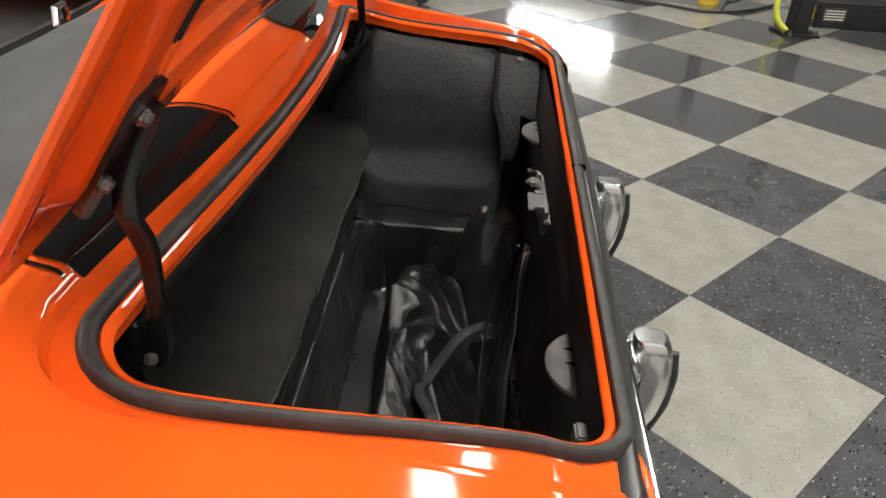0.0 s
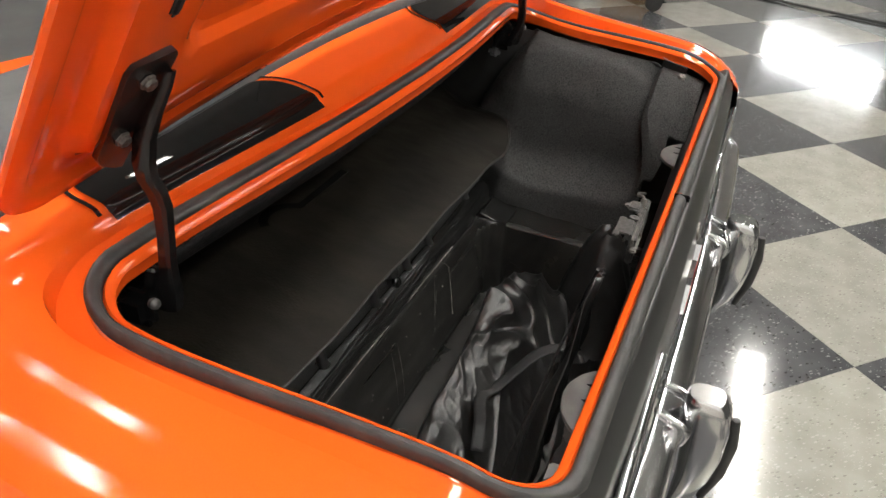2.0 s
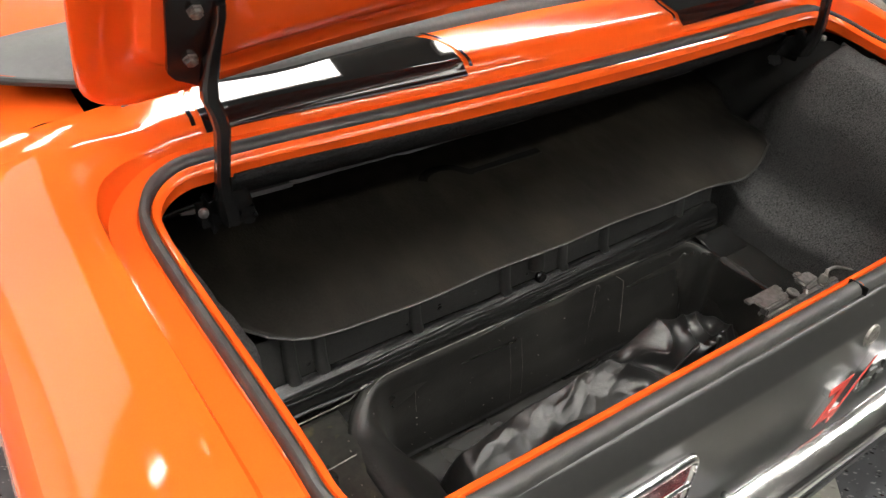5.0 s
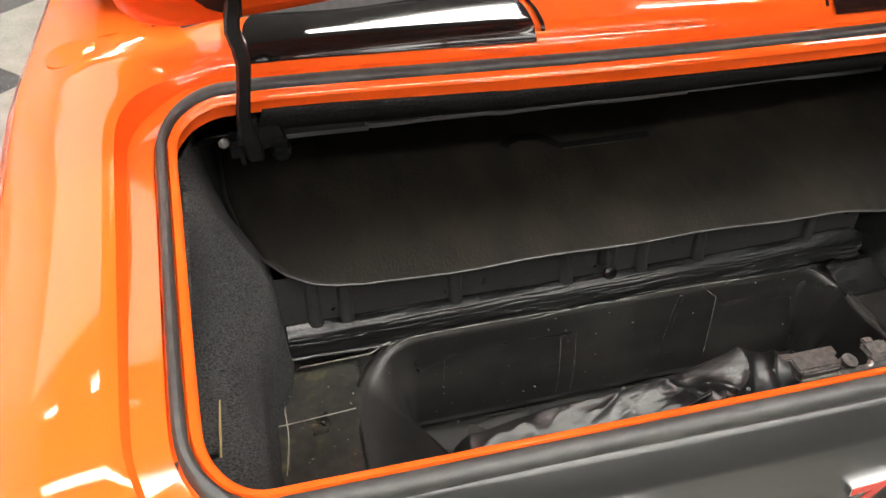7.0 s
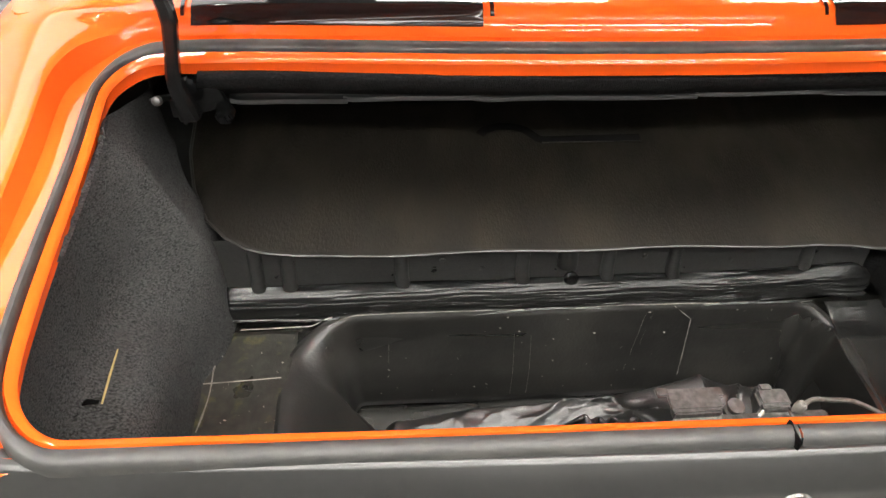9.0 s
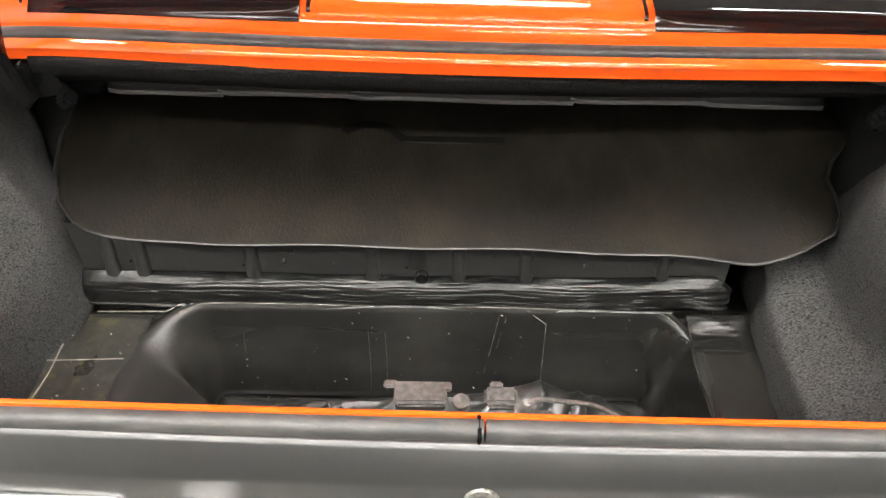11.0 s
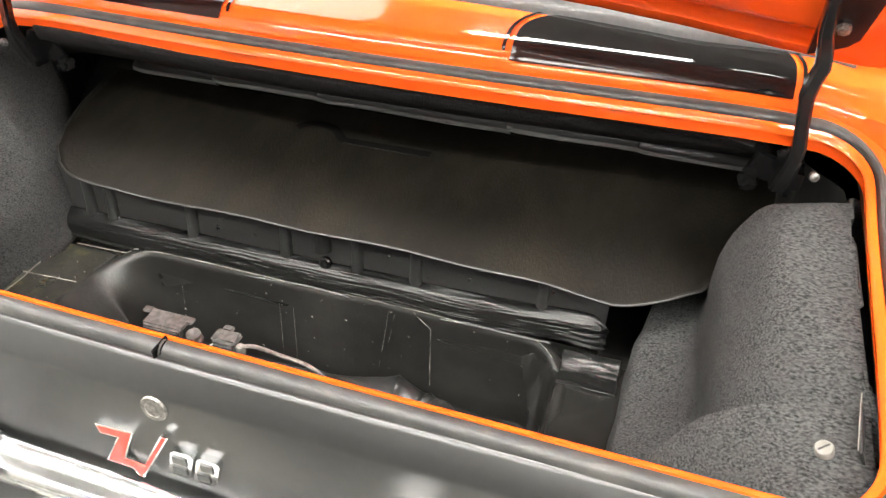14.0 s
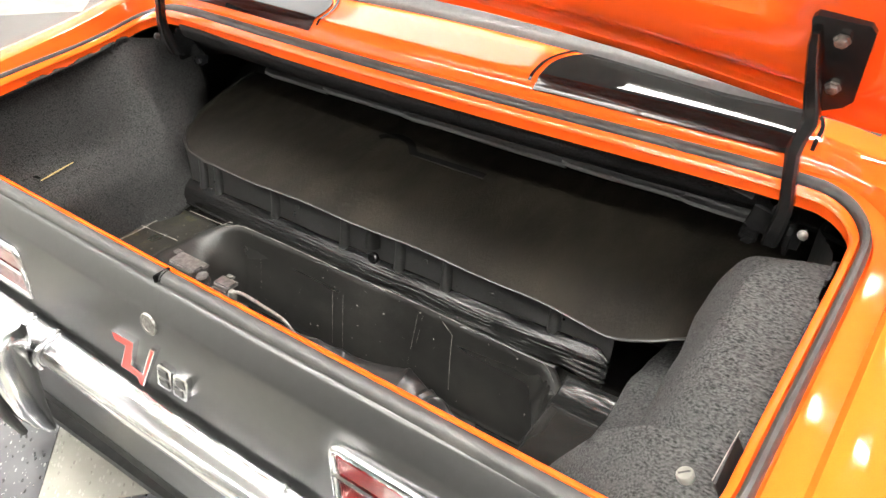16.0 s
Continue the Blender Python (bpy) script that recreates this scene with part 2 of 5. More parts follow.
def lathe(profile, centre, axis, n=28):
    """Turns (radius, height) pairs about an axis through centre."""
    axis = Vector(axis).normalized()
    a = axis.orthogonal().normalized()
    b = axis.cross(a)
    rows = [[Vector(centre) + axis * h + r * (math.cos(2 * math.pi * k / n) * a + math.sin(2 * math.pi * k / n) * b) for k in range(n)] for r, h in profile]
    bm = loft(rows, wrap=True, cap=True)
    return bm


def smooth_path(points, n=8):
    """A smooth curve through points."""
    p = [Vector(q) for q in points]
    p = [2 * p[0] - p[1], *p, 2 * p[-1] - p[-2]]
    out = []
    for i in range(1, len(p) - 2):
        for k in range(n):
            t = k / n
            out.append(0.5 * ((2 * p[i]) + (p[i + 1] - p[i - 1]) * t + (2 * p[i - 1] - 5 * p[i] + 4 * p[i + 1] - p[i + 2]) * t * t + (3 * p[i] - p[i - 1] - 3 * p[i + 1] + p[i + 2]) * t ** 3))
    out.append(p[-2])
    return out


def solid(ob, thickness, offset=-1.0):
    m = ob.modifiers.new("thickness", "SOLIDIFY")
    m.thickness, m.offset = thickness, offset
    return ob


def ss(x, a, b):
    t = min(1.0, max(0.0, (x - a) / (b - a)))
    return t * t * (3 - 2 * t)


def interp(table, y):
    """Rows of points given at stations, mixed smoothly for station y."""
    ks = sorted(table)
    if y <= ks[0]:
        return table[ks[0]]
    for a, b in zip(ks, ks[1:]):
        if y <= b:
            f = (y - a) / (b - a)
            f = f * f * (3 - 2 * f) * 0.5 + f * 0.5
            return [tuple(p + (q - p) * f for p, q in zip(u, v)) for u, v in zip(table[a], table[b])]
    return table[ks[-1]]


def wob(x, y, z, s, a):
    return a * noise.noise(Vector((x * s, y * s, z * s)))


# ---- showroom ----
X0, X1, Y0, Y1, H, TOP = -4.2, 12.0, -8.0, 10.0, 4.0, 5.2   # walls, lamp height, ceiling
floor = part("floor", box((3.9, 1.0, -0.06), (16.2, 18, 0.1)), GROUT, None, "glossy checkerboard vinyl tile showroom floor", False)
tagged(floor, kind="structure")
# the south wall is out of view and darkened to shape the tail's reflections
for nm, c, s in (("wall_south", (3.9, Y0 - 0.1, 2.6), (16.6, 0.2, 5.2)), ("wall_north", (3.9, Y1 + 0.1, 2.6), (16.6, 0.2, 5.2))):
    tagged(part(nm, box(c, s), DARKWALL if nm == "wall_south" else WALL, None, "plain unseen wall, dark grey to dim reflections on the car" if nm == "wall_south" else "plain pale painted showroom wall", False), kind="structure")
bm = bmesh.new()
add_box(bm, (X0 - 0.1, 1, 1.1), (0.2, 18, 2.2))
add_box(bm, (X0 - 0.1, 1, 5.05), (0.2, 18, 0.3))
add_box(bm, (X0 - 0.1, -7, 3.55), (0.2, 2, 2.7))
add_box(bm, (X0 - 0.1, 9, 3.55), (0.2, 2, 2.7))
tagged(part("wall_west", bm, WALL, None, "pale wall with a long high shop window", False), kind="structure")
win2 = tagged(new("window_2"), "long bright high window with white mullions", "window", kind="structure")
win2.location = (X0 - 0.1, 1, 2.2)
for k in range(7):
    part("pane", box((-0.04, -7 + 2 * k + 1, 1.35), (0.01, 1.94, 2.7)), SHOP, win2, "", False)
    if k:
        part("mullion", box((0.0, -7 + 2 * k, 1.35), (0.12, 0.06, 2.7), bevel=0.005), WHITE, win2)
# east wall with a slanting length that holds a low wide window
WC, WL, WZ0, WZ1 = Vector((11.18, -0.90, 0)), 2.33, 1.76, 2.23
slant, out = pose(0, 0, 0, 0, 0, 45), Vector((0.0707, -0.0707, 0))
bm = bmesh.new()
add_box(bm, (10.15, (Y0 - 1.98) / 2, 2.6), (0.2, -1.98 - Y0, 5.2))
add_box(bm, (X1 + 0.1, (Y1 - 0.02) / 2, 2.6), (0.2, Y1 + 0.02, 5.2))
add_box(bm, WC + out + Vector((0, 0, WZ0 / 2)), (WL, 0.2, WZ0), slant)
add_box(bm, WC + out + Vector((0, 0, (WZ1 + 5.2) / 2)), (WL, 0.2, 5.2 - WZ1), slant)
for e in (-1, 1):
    add_box(bm, WC + out + Vector((0.707, 0.707, 0)) * e * (WL / 2 + 0.15) + Vector((0, 0, 2.6)), (0.3, 0.2, 5.2), slant)
tagged(part("wall_east", bm, WALL, None, "plain pale painted wall with one window", False), kind="structure")
win = tagged(new("window_1"), "bright daylit window in pale showroom wall", "window", kind="structure")
win.location = WC + out + Vector((0, 0, WZ0))
win.rotation_euler = (0, 0, math.pi / 4)
wz = WZ1 - WZ0
part("pane", box((0, -0.04, wz / 2), (WL, 0.01, wz)), DAY, win, "", False)
bm = bmesh.new()
for xx in (-WL / 2 + 0.015, WL / 2 - 0.015):
    add_box(bm, (xx, 0.08, wz / 2), (0.03, 0.06, wz), bevel=0.005)
for zz in (0.015, wz - 0.015):
    add_box(bm, (0, 0.08, zz), (WL - 0.06, 0.06, 0.03), bevel=0.005)
part("window_frame", bm, WHITE, win)
tagged(part("ceiling", box((3.9, 1, TOP + 0.1), (16.6, 18.4, 0.2)), CEIL, None, "flat dark painted showroom ceiling", False), kind="structure")

# long ceiling lights in rows across the car


def hung_light(length, label, group, width=0.28, light=TUBE):
    """A lamp box hanging on two thin rods from the ceiling."""
    ob = tagged(new("ceiling_light"), label, "ceiling light", group)
    part("frame", box((0, 0, 0.03), (length + 0.04, width + 0.08, 0.06), bevel=0.01), WHITE, ob)
    part("diffuser", box((0, 0, -0.012), (length, width, 0.024), bevel=0.006), light, ob)
    for sx_ in (-0.35, 0.35):
        part("hanger", tube([(sx_ * length, 0, 0.05), (sx_ * length, 0, TOP - H + 0.06)], 0.003, 6), CARTGREY, ob)
    return ob


lamp = hung_light(2.92, "long white fluorescent light hung from ceiling", "rows of ceiling lights")
lamp.location = (-1.6, 6.35, H - 0.06)
# the last, rearmost one is unseen, added to brighten tail ledge and brace lip
for lx, ly in ((1.12, -0.45), (-1.84, -0.45), (1.4, 8.75), (-1.6, -2.7), (1.4, -2.7), (4.75, -0.85), (1.4, -5.2)):
    copy_thing(lamp, pose(lx, ly, H - 0.06))
thin = hung_light(2.92, "long narrow white fluorescent light hung from ceiling", "rows of ceiling lights", 0.11)
thin.location = (1.4, 6.35, H - 0.06)
copy_thing(thin, pose(4.4, 6.35, H - 0.06))
copy_thing(thin, pose(3.4, 3.15, H - 0.06))
middle = hung_light(1.7, "white fluorescent light of middle length hung from ceiling", "rows of ceiling lights")
middle.location = (0.1, 3.18, H - 0.06)
short = hung_light(0.3, "short white fluorescent light hung from ceiling", "short ceiling lights", 0.08)
short.location = (-0.5, 1.6, H - 0.06)
small = hung_light(0.4, "small white light hung from ceiling", "short ceiling lights", 0.1)
small.location = (-1.85, 1.68, H - 0.06)
copy_thing(small, pose(-3.2, 1.7, H - 0.06))
copy_thing(small, pose(1.5, 2.2, H - 0.06))
broad = hung_light(2.45, "broad dim white ceiling light with a flat diffuser", "", 1.7, BROAD)
broad.location = (-2.85, 3.2, H - 0.06)

# ---- the car ----
car = tagged(new("car"), "bright orange vintage muscle car with open trunk and black stripes", "car")
car.location = (0, 0, 0)

RW, RY0, RY1, RFX, RFY, RR = 0.7154, 0.024, 0.499, 0.0523, 0.0472, 0.05   # trunk mouth: half width, rear, front, corner radii
NR, NC, NS, NF = 40, 12, 26, 40


def bow(x):
    """How far the deck's cross lines lie ahead at x: they curve forward towards the quarters."""
    u = min(abs(x), 0.66) / 0.66
    return -0.0286 + 0.0648 * u ** 2 - 0.0048 * u ** 8


def bowed(x, y):
    return y + bow(x) * min(1.0, max(0.0, y / 0.52))


def rim_z(x, y):
    """Height of the mouth's rim: it climbs forward and is crowned across the car."""
    v = min(1.0, abs(x) / 0.75)
    return 0.7866 + 0.2253 * y - 0.0183 * (y - 0.25) ** 2 - (0.044 * v ** 2 + 0.0121 * v ** 8) * ss(y, 0.03, 0.48) - 0.0135 * (1 - ss(y, 0.0, 0.11))


def mouth(o):
    """The trunk mouth's outline, moved outwards by o: rear edge left to right, right side, front, left side."""
    w, y0, y1, rx, ry, rr = RW + o, RY0 - o, RY1 + o, RFX + o, RFY + o, RR + o
    pts = [(-w + rr + (2 * w - 2 * rr) * i / NR, y0) for i in range(NR)]
    pts += [(w - rr + rr * math.sin(a), y0 + rr - rr * math.cos(a)) for a in (math.pi / 2 * i / NC for i in range(NC))]
    pts += [(w, y0 + rr + (y1 - ry - y0 - rr) * i / NS) for i in range(NS)]
    pts += [(w - rx + rx * math.cos(a), y1 - ry + ry * math.sin(a)) for a in (math.pi / 2 * i / NC for i in range(NC))]
    pts += [(w - rx - (2 * w - 2 * rx) * i / NF, y1) for i in range(NF)]
    pts += [(-w + rx - rx * math.sin(a), y1 - ry + ry * math.cos(a)) for a in (math.pi / 2 * i / NC for i in range(NC))]
    pts += [(-w, y1 - ry - (y1 - ry - y0 - rr) * i / NS) for i in range(NS)]
    pts += [(-w + rr - rr * math.cos(a), y0 + rr - rr * math.sin(a)) for a in (math.pi / 2 * i / NC for i in range(NC))]
    pts = [(x, bowed(x, y)) for x, y in pts]
    return [(x + (0.005 - 0.026 * x) * (1 - min(1, max(0, y / 0.45))), y) for x, y in pts]


def ring(o, dz, rear=0.0):
    """The mouth's outline, o outwards and dz above the rim; outside the flange it spreads wider along the front, and by rear along the rear."""
    flat = 0.6 * max(0.0, o - 0.0155)
    return [Vector((x, y + flat * (ss(y - bow(x), 0.47, 0.51) - rear * (1 - ss(y, 0.0, 0.03))), rim_z(x, y) + dz)) for x, y in mouth(o + 0.005 * (1 - ss(o, -0.002, 0.0145)))]


# orange flange round the mouth
part("mouth_flange", loft([ring(0.005, -0.026), ring(0.003, -0.014), ring(-0.002, -0.007), ring(-0.0005, -0.004), ring(0.003, -0.0015), ring(0.0115, 0.0018), ring(0.0145, -0.004), ring(0.028, -0.008), ring(0.034, -0.012)], wrap=True), ORANGE, car)
# rubber seal: a round bulb, split at the rear middle
prof = [(0.0155, -0.006), (0.015, 0.002), (0.0165, 0.006), (0.0192, 0.0080), (0.0212, 0.0077), (0.0235, 0.0080), (0.0262, 0.006), (0.0280, 0.001), (0.0285, -0.006)]
rows = [ring(o, dz, 0.8) for o, dz in prof]
cut = NR // 2
rows = [r[cut:] + r[:cut] for r in rows]
rows = [[r[0] + Vector((0.0006, 0, 0))] + r[1:] + [r[0] - Vector((0.0012, 0, 0))] for r in rows]
seal = part("rubber_seal", loft(rows), RUBBER, car, "grey-black rubber trunk seal split at the rear")

# black bar in place of the shade inside the split
part("seal_gap", box((-0.0004, -0.0015, 0.7735), (0.0036, 0.026, 0.0155), bevel=0.0012), PITCH, seal)


def deck_rise(q):
    """The deck climbs to a crease ahead of the mouth, rolls over it and runs on flatter."""
    if q < 0.0365:
        return 0.42 * q
    return 0.0154 + 0.0075 * (1 - math.exp((0.0365 - q) / 0.0038)) + 0.206 * (q - 0.0365)


def body_z(x, y):
    a = abs(x)
    front = 0.53 + bow(x)
    base = rim_z(x, min(y, front)) + deck_rise(max(0.0, y - front)) * (1 - 0.5 * ss(a, 0.66, 0.8))
    side = ss(a, 0.68, 0.77)
    lift = (0.008 + 0.022 * ss(y, 0.06, 0.46)) * side * (1 - 0.5 * ss(y, 0.6, 0.8)) + 0.004 * (1 - side) * ss(y, 0.0, 0.06)
    u = max(0.0, (a - 0.775) / 0.14)
    tail = max(0.0, 0.05 - y)
    return base + lift - 0.038 * u ** 2.0 - 6.0 * tail * tail * ss(a, 0.70, 0.75)


OX, OYR, OYF = 0.915, -0.022, 0.69
idx = list(range(NR, len(mouth(0)))) + [0]


def outer(i, base):
    """Where the body's edge lies outside a point of the mouth."""
    k = i if i else len(mouth(0))
    x, y = base
    sx = 1 if x > 0 else -1
    n0, n1, n2, n3, n4, n5, n6 = NR, NR + NC, NR + NC + NS, NR + 2 * NC + NS, NR + 2 * NC + NS + NF, NR + 3 * NC + NS + NF, NR + 3 * NC + 2 * NS + NF
    if k < n1 or k >= n6:
        f = (k - n0) / NC if k < n1 else (n6 + NC - k) / NC
        cx, cy = 0.73, 0.07
        return (sx * (cx + (OX - cx) * min(1, 2 * f)), OYR + (cy - OYR) * max(0, 2 * f - 1))
    if n2 <= k < n3 or n4 <= k < n5:
        f = (k - n2) / NC if k < n3 else (n5 - k) / NC
        cx, cy = 0.66, 0.46
        return (sx * (OX - (OX - cx) * max(0, 2 * f - 1)), cy + (OYF - cy) * min(1, 2 * f))
    if n3 <= k < n4:
        return (x, OYF)
    return (sx * OX, y)


def wide(pts, e):
    return [(x + math.copysign(e * ss(abs(x), 0.60, 0.76), x), max(y, -0.007 + 0.0125 * (x / 0.7) ** 2)) for x, y in pts]


m60, m66 = wide(mouth(0.0595), 0.010), wide(mouth(0.0665), 0.013)
m40, m50 = mouth(0.032), wide(mouth(0.0555), 0.008)
rows = [[Vector((*m40[i], rim_z(*m40[i]) - 0.006)) for i in idx], [Vector((*m50[i], rim_z(*m50[i]) - 0.006)) for i in idx]]
rows.append([Vector((*m60[i], body_z(*m60[i]) - 0.003)) for i in idx])
rows.append([Vector((*m66[i], body_z(*m66[i]))) for i in idx])
for f in (0.05, 0.12, 0.2, 0.28, 0.36, 0.45, 0.54, 0.62, 0.7, 0.78, 0.85, 0.9, 0.95, 1.0):
    row = []
    for i in idx:
        ox, oy = outer(i, m66[i])
        x, y = m66[i][0] + (ox - m66[i][0]) * f, m66[i][1] + (oy - m66[i][1]) * f
        row.append(Vector((x, y, body_z(x, y))))
    rows.append(row)
part("rear_deck", loft(rows), ORANGE, car, "glossy orange deck and quarter tops round the trunk mouth")

# body sides, running forward past the cabin
ys = [-0.022, 0.0, 0.03, 0.07, 0.12, 0.2, 0.3, 0.4, 0.5, 0.6, 0.69, 0.8, 1.0, 1.3, 1.7, 2.2, 2.8, 3.4, 3.9]
for sgn in (-1, 1):
    rows = []
    for y in ys:
        zt = body_z(0.915, min(y, 0.69)) + 0.01 * ss(y, 0.69, 1.4)
        tuck = 0.05 * (1 - ss(y, -0.022, 0.1)) ** 2
        rows.append([Vector((sgn * (x - tuck * k), y, z)) for x, z, k in ((0.915, zt, 0), (0.932, zt - 0.02, 0.3), (0.942, zt - 0.06, 0.6), (0.945, 0.70, 0.8), (0.948, 0.60, 1), (0.945, 0.5, 1), (0.93, 0.36, 1), (0.88, 0.22, 1))])
    part("quarter_panel", loft(rows), ORANGE, car)
    rows = []
    for y in (0.69, 0.75, 0.85, 1.0, 1.3, 1.7, 2.2, 2.8, 3.4, 3.9):
        zt = body_z(0.915, 0.69) + 0.01 * ss(y, 0.69, 1.4)
        zi = body_z(0.78, 0.69)
        rows.append([Vector((sgn * x, y, z)) for x, z in ((0.74, zi - 0.05), (0.745, zi - 0.004), (0.76, zi), (0.80, zi - 0.001), (0.86, (zi + zt) / 2 + 0.004), (0.90, zt + 0.006), (0.915, zt))])
    part("belt_rail", loft(rows), ORANGE, car)
    # body-coloured tail corner
    rows = []
    for i in range(12):
        x = 0.732 + (0.915 - 0.732) * i / 11
        fwd = 0.05 * (max(0, x - 0.76) / 0.155) ** 2
        zt = body_z(x, OYR)
        tk = 0.05 * (max(0, x - 0.8) / 0.115) ** 2
        rows.append([Vector((sgn * (x - tk * k), y + fwd, z)) for y, z, k in ((OYR, zt, 0), (OYR - 0.012, zt - 0.010, 0.1), (OYR - 0.017, zt - 0.024, 0.2), (OYR - 0.018, zt - 0.036, 0.3), (OYR - 0.024, 0.66, 0.6), (OYR - 0.022, 0.58, 1), (OYR + 0.0, 0.5, 1), (OYR + 0.05, 0.4, 1))])
    part("tail_corner", loft([r[:4] for r in rows]), ORANGE, car)
    part("tail_corner_panel", loft([r[3:] for r in rows]), SATIN, car)
part("valance", loft([[Vector((x, y, z)) for y, z in ((-0.045, 0.52), (-0.042, 0.45), (-0.025, 0.34), (-0.005, 0.24))] for x in (-0.88, -0.5, 0, 0.5, 0.88)]), SATIN, car)
hood = part("hood", loft([[Vector((x, y, 0.925 + 0.03 * (1 - (x / 0.745) ** 2) - 0.02 * ss(y, 3.0, 3.9))) for x in np.linspace(-0.745, 0.745, 9)] for y in np.linspace(2.5, 3.9, 8)]), ORANGE, car)
part("nose_panel", loft([[Vector((x, 3.9, z)) for z in (0.93, 0.6, 0.25)] for x in (-0.94, 0, 0.94)]), ORANGE, car, "", False)
part("underbody", box((0, 1.93, 0.19), (1.7, 3.85, 0.04)), TUB, car, "", False)

cap_n = Vector((-0.18, -0.06, 1.0))
part("round_cap", lathe([(0.034, -0.004), (0.034, 0.0), (0.033, 0.0012), (0.02, 0.0018), (0.0005, 0.002)], (-0.848, 0.66, body_z(0.848, 0.66)), cap_n, 32), ORANGE, car, "flush round orange cap")

# wheels
for wx, wyy in ((-0.77, 0.98), (0.77, 0.98), (-0.77, 3.3), (0.77, 3.3)):
    s = 1 if wx > 0 else -1
    w = part("wheel", lathe([(0.05, 0.09 * s), (0.17, 0.08 * s), (0.18, 0.1 * s), (0.19, 0.08 * s), (0.19, -0.1 * s), (0.05, -0.1 * s)], (wx, wyy, 0.33), (1, 0, 0)), CHROME, car)
    part("tyre", lathe([(0.19, -0.09), (0.29, -0.1), (0.325, -0.08), (0.33, 0), (0.325, 0.08), (0.29, 0.1), (0.19, 0.09)], (wx, wyy, 0.33), (1, 0, 0), 40), TYRE, w)

# stripes painted on the deck ahead of the mouth, each with a pinstripe round three sides


def stripe_top(x, grow=0.0):
    """How far forward the stripe reaches at x."""
    xa, xb, r = 0.236 - grow, 0.622 + grow, 0.05 + grow
    d = min(max(x - xa, 0.0), max(xb - x, 0.0))
    return 0.652 + grow + 0.012 * (1 - ((x - 0.429) / 0.195) ** 2) - (r - math.sqrt(max(0.0, r * r - max(0.0, r - d) ** 2)))


for sgn in (-1, 1):
    rows = []
    for i in range(41):
        x = 0.236 + 0.386 * 0.5 * (1 - math.cos(math.pi * i / 40))
        yt = stripe_top(x)
        lip = [Vector((sgn * x, y_ + bow(x), body_z(x, 0.560 + bow(x)) - dz_)) for y_, dz_ in ((0.5555, 0.0035), (0.5585, 0.0012), (0.562, -0.0028))]
        rows.append(lip + [Vector((sgn * x, y_, body_z(x, y_) + 0.003)) for y_ in (bow(x) + 0.5665 + (yt - 0.5665) * j / 12 for j in range(13))])
    part("deck_stripe", loft(rows), STRIPE, car, "gloss black deck stripe with rounded corners")
    path = []
    for g in (0.009, 0.0145):
        line = [(0.236 - g, y) for y in np.linspace(0.5665, 0.600, 6)]
        line += [(0.236 - g + (0.386 + 2 * g) * 0.5 * (1 - math.cos(math.pi * i / 60)), None) for i in range(61)]
        line += [(0.622 + g, y) for y in np.linspace(0.600, 0.5665, 6)]
        path.append([(x, stripe_top(x, g) if y is None else y) for x, y in line])
    part("pinstripe", loft([[Vector((sgn * x, y + bow(x), body_z(x, y + bow(x)) + 0.003)) for x, y in line] for line in path]), STRIPE, car)

# satin black tail panel
tp = [(0.006, 0.764), (-0.012, 0.7705), (-0.0155, 0.7698), (-0.019, 0.7665), (-0.0350, 0.7405), (-0.0362, 0.7382), (-0.0371, 0.7355), (-0.0376, 0.732), (-0.039, 0.72), (-0.043, 0.68), (-0.046, 0.60), (-0.046, 0.55), (-0.03, 0.50)]
part("tail_panel", loft([[Vector((x, y + 0.012 * (x / 0.7) ** 2, z + 0.006 * ss(abs(x), 0.63, 0.71) * ss(z, 0.73, 0.76))) for y, z in tp] for x in np.linspace(-0.752, 0.752, 61)]), SATIN, car, "satin black tail panel")


def tail_y(x, z):
    ys_, zs_ = [p[0] for p in tp[1:-1]][::-1], [p[1] for p in tp[1:-1]][::-1]
    return float(np.interp(z, zs_, ys_)) + 0.012 * (x / 0.7) ** 2


# tail lights
for sgn in (-1, 1):
    xa, xb, za, zb = 0.325, 0.70, 0.612, 0.702
    tl = part("tail_light", box((sgn * (xa + xb) / 2, tail_y(0.5, 0.66) + 0.004, (za + zb) / 2), (xb - xa - 0.01, 0.012, zb - za - 0.01)), SATIN, car, "red tail light in chrome bezel")
    yb = tail_y(0.5, 0.66) - 0.008
    r_ = 0.012
    loop = []
    for cx_, cz_, a0 in ((xb - r_, zb - r_, 0), (xa + r_, zb - r_, 90), (xa + r_, za + r_, 180), (xb - r_, za + r_, 270)):
        loop += [(sgn * (cx_ + r_ * math.cos(radians(a0 + 15 * k))), yb + 0.006, cz_ + r_ * math.sin(radians(a0 + 15 * k))) for k in range(7)]
    part("bezel", tube(loop + loop[:2], 0.0065, 10), CHROME, tl)
    part("middle_bar", tube([(sgn * xa, yb + 0.003, (za + zb) / 2 + 0.002), (sgn * xb, yb + 0.003, (za + zb) / 2 + 0.002)], 0.0045, 8), CHROME, tl)
    for z0, z1 in ((za + 0.006, (za + zb) / 2 - 0.002), ((za + zb) / 2 + 0.006, zb - 0.006)):
        part("lens", box((sgn * (xa + xb) / 2, yb + 0.0075, (z0 + z1) / 2), (xb - xa - 0.012, 0.01, z1 - z0), bevel=0.003), LENS, tl)

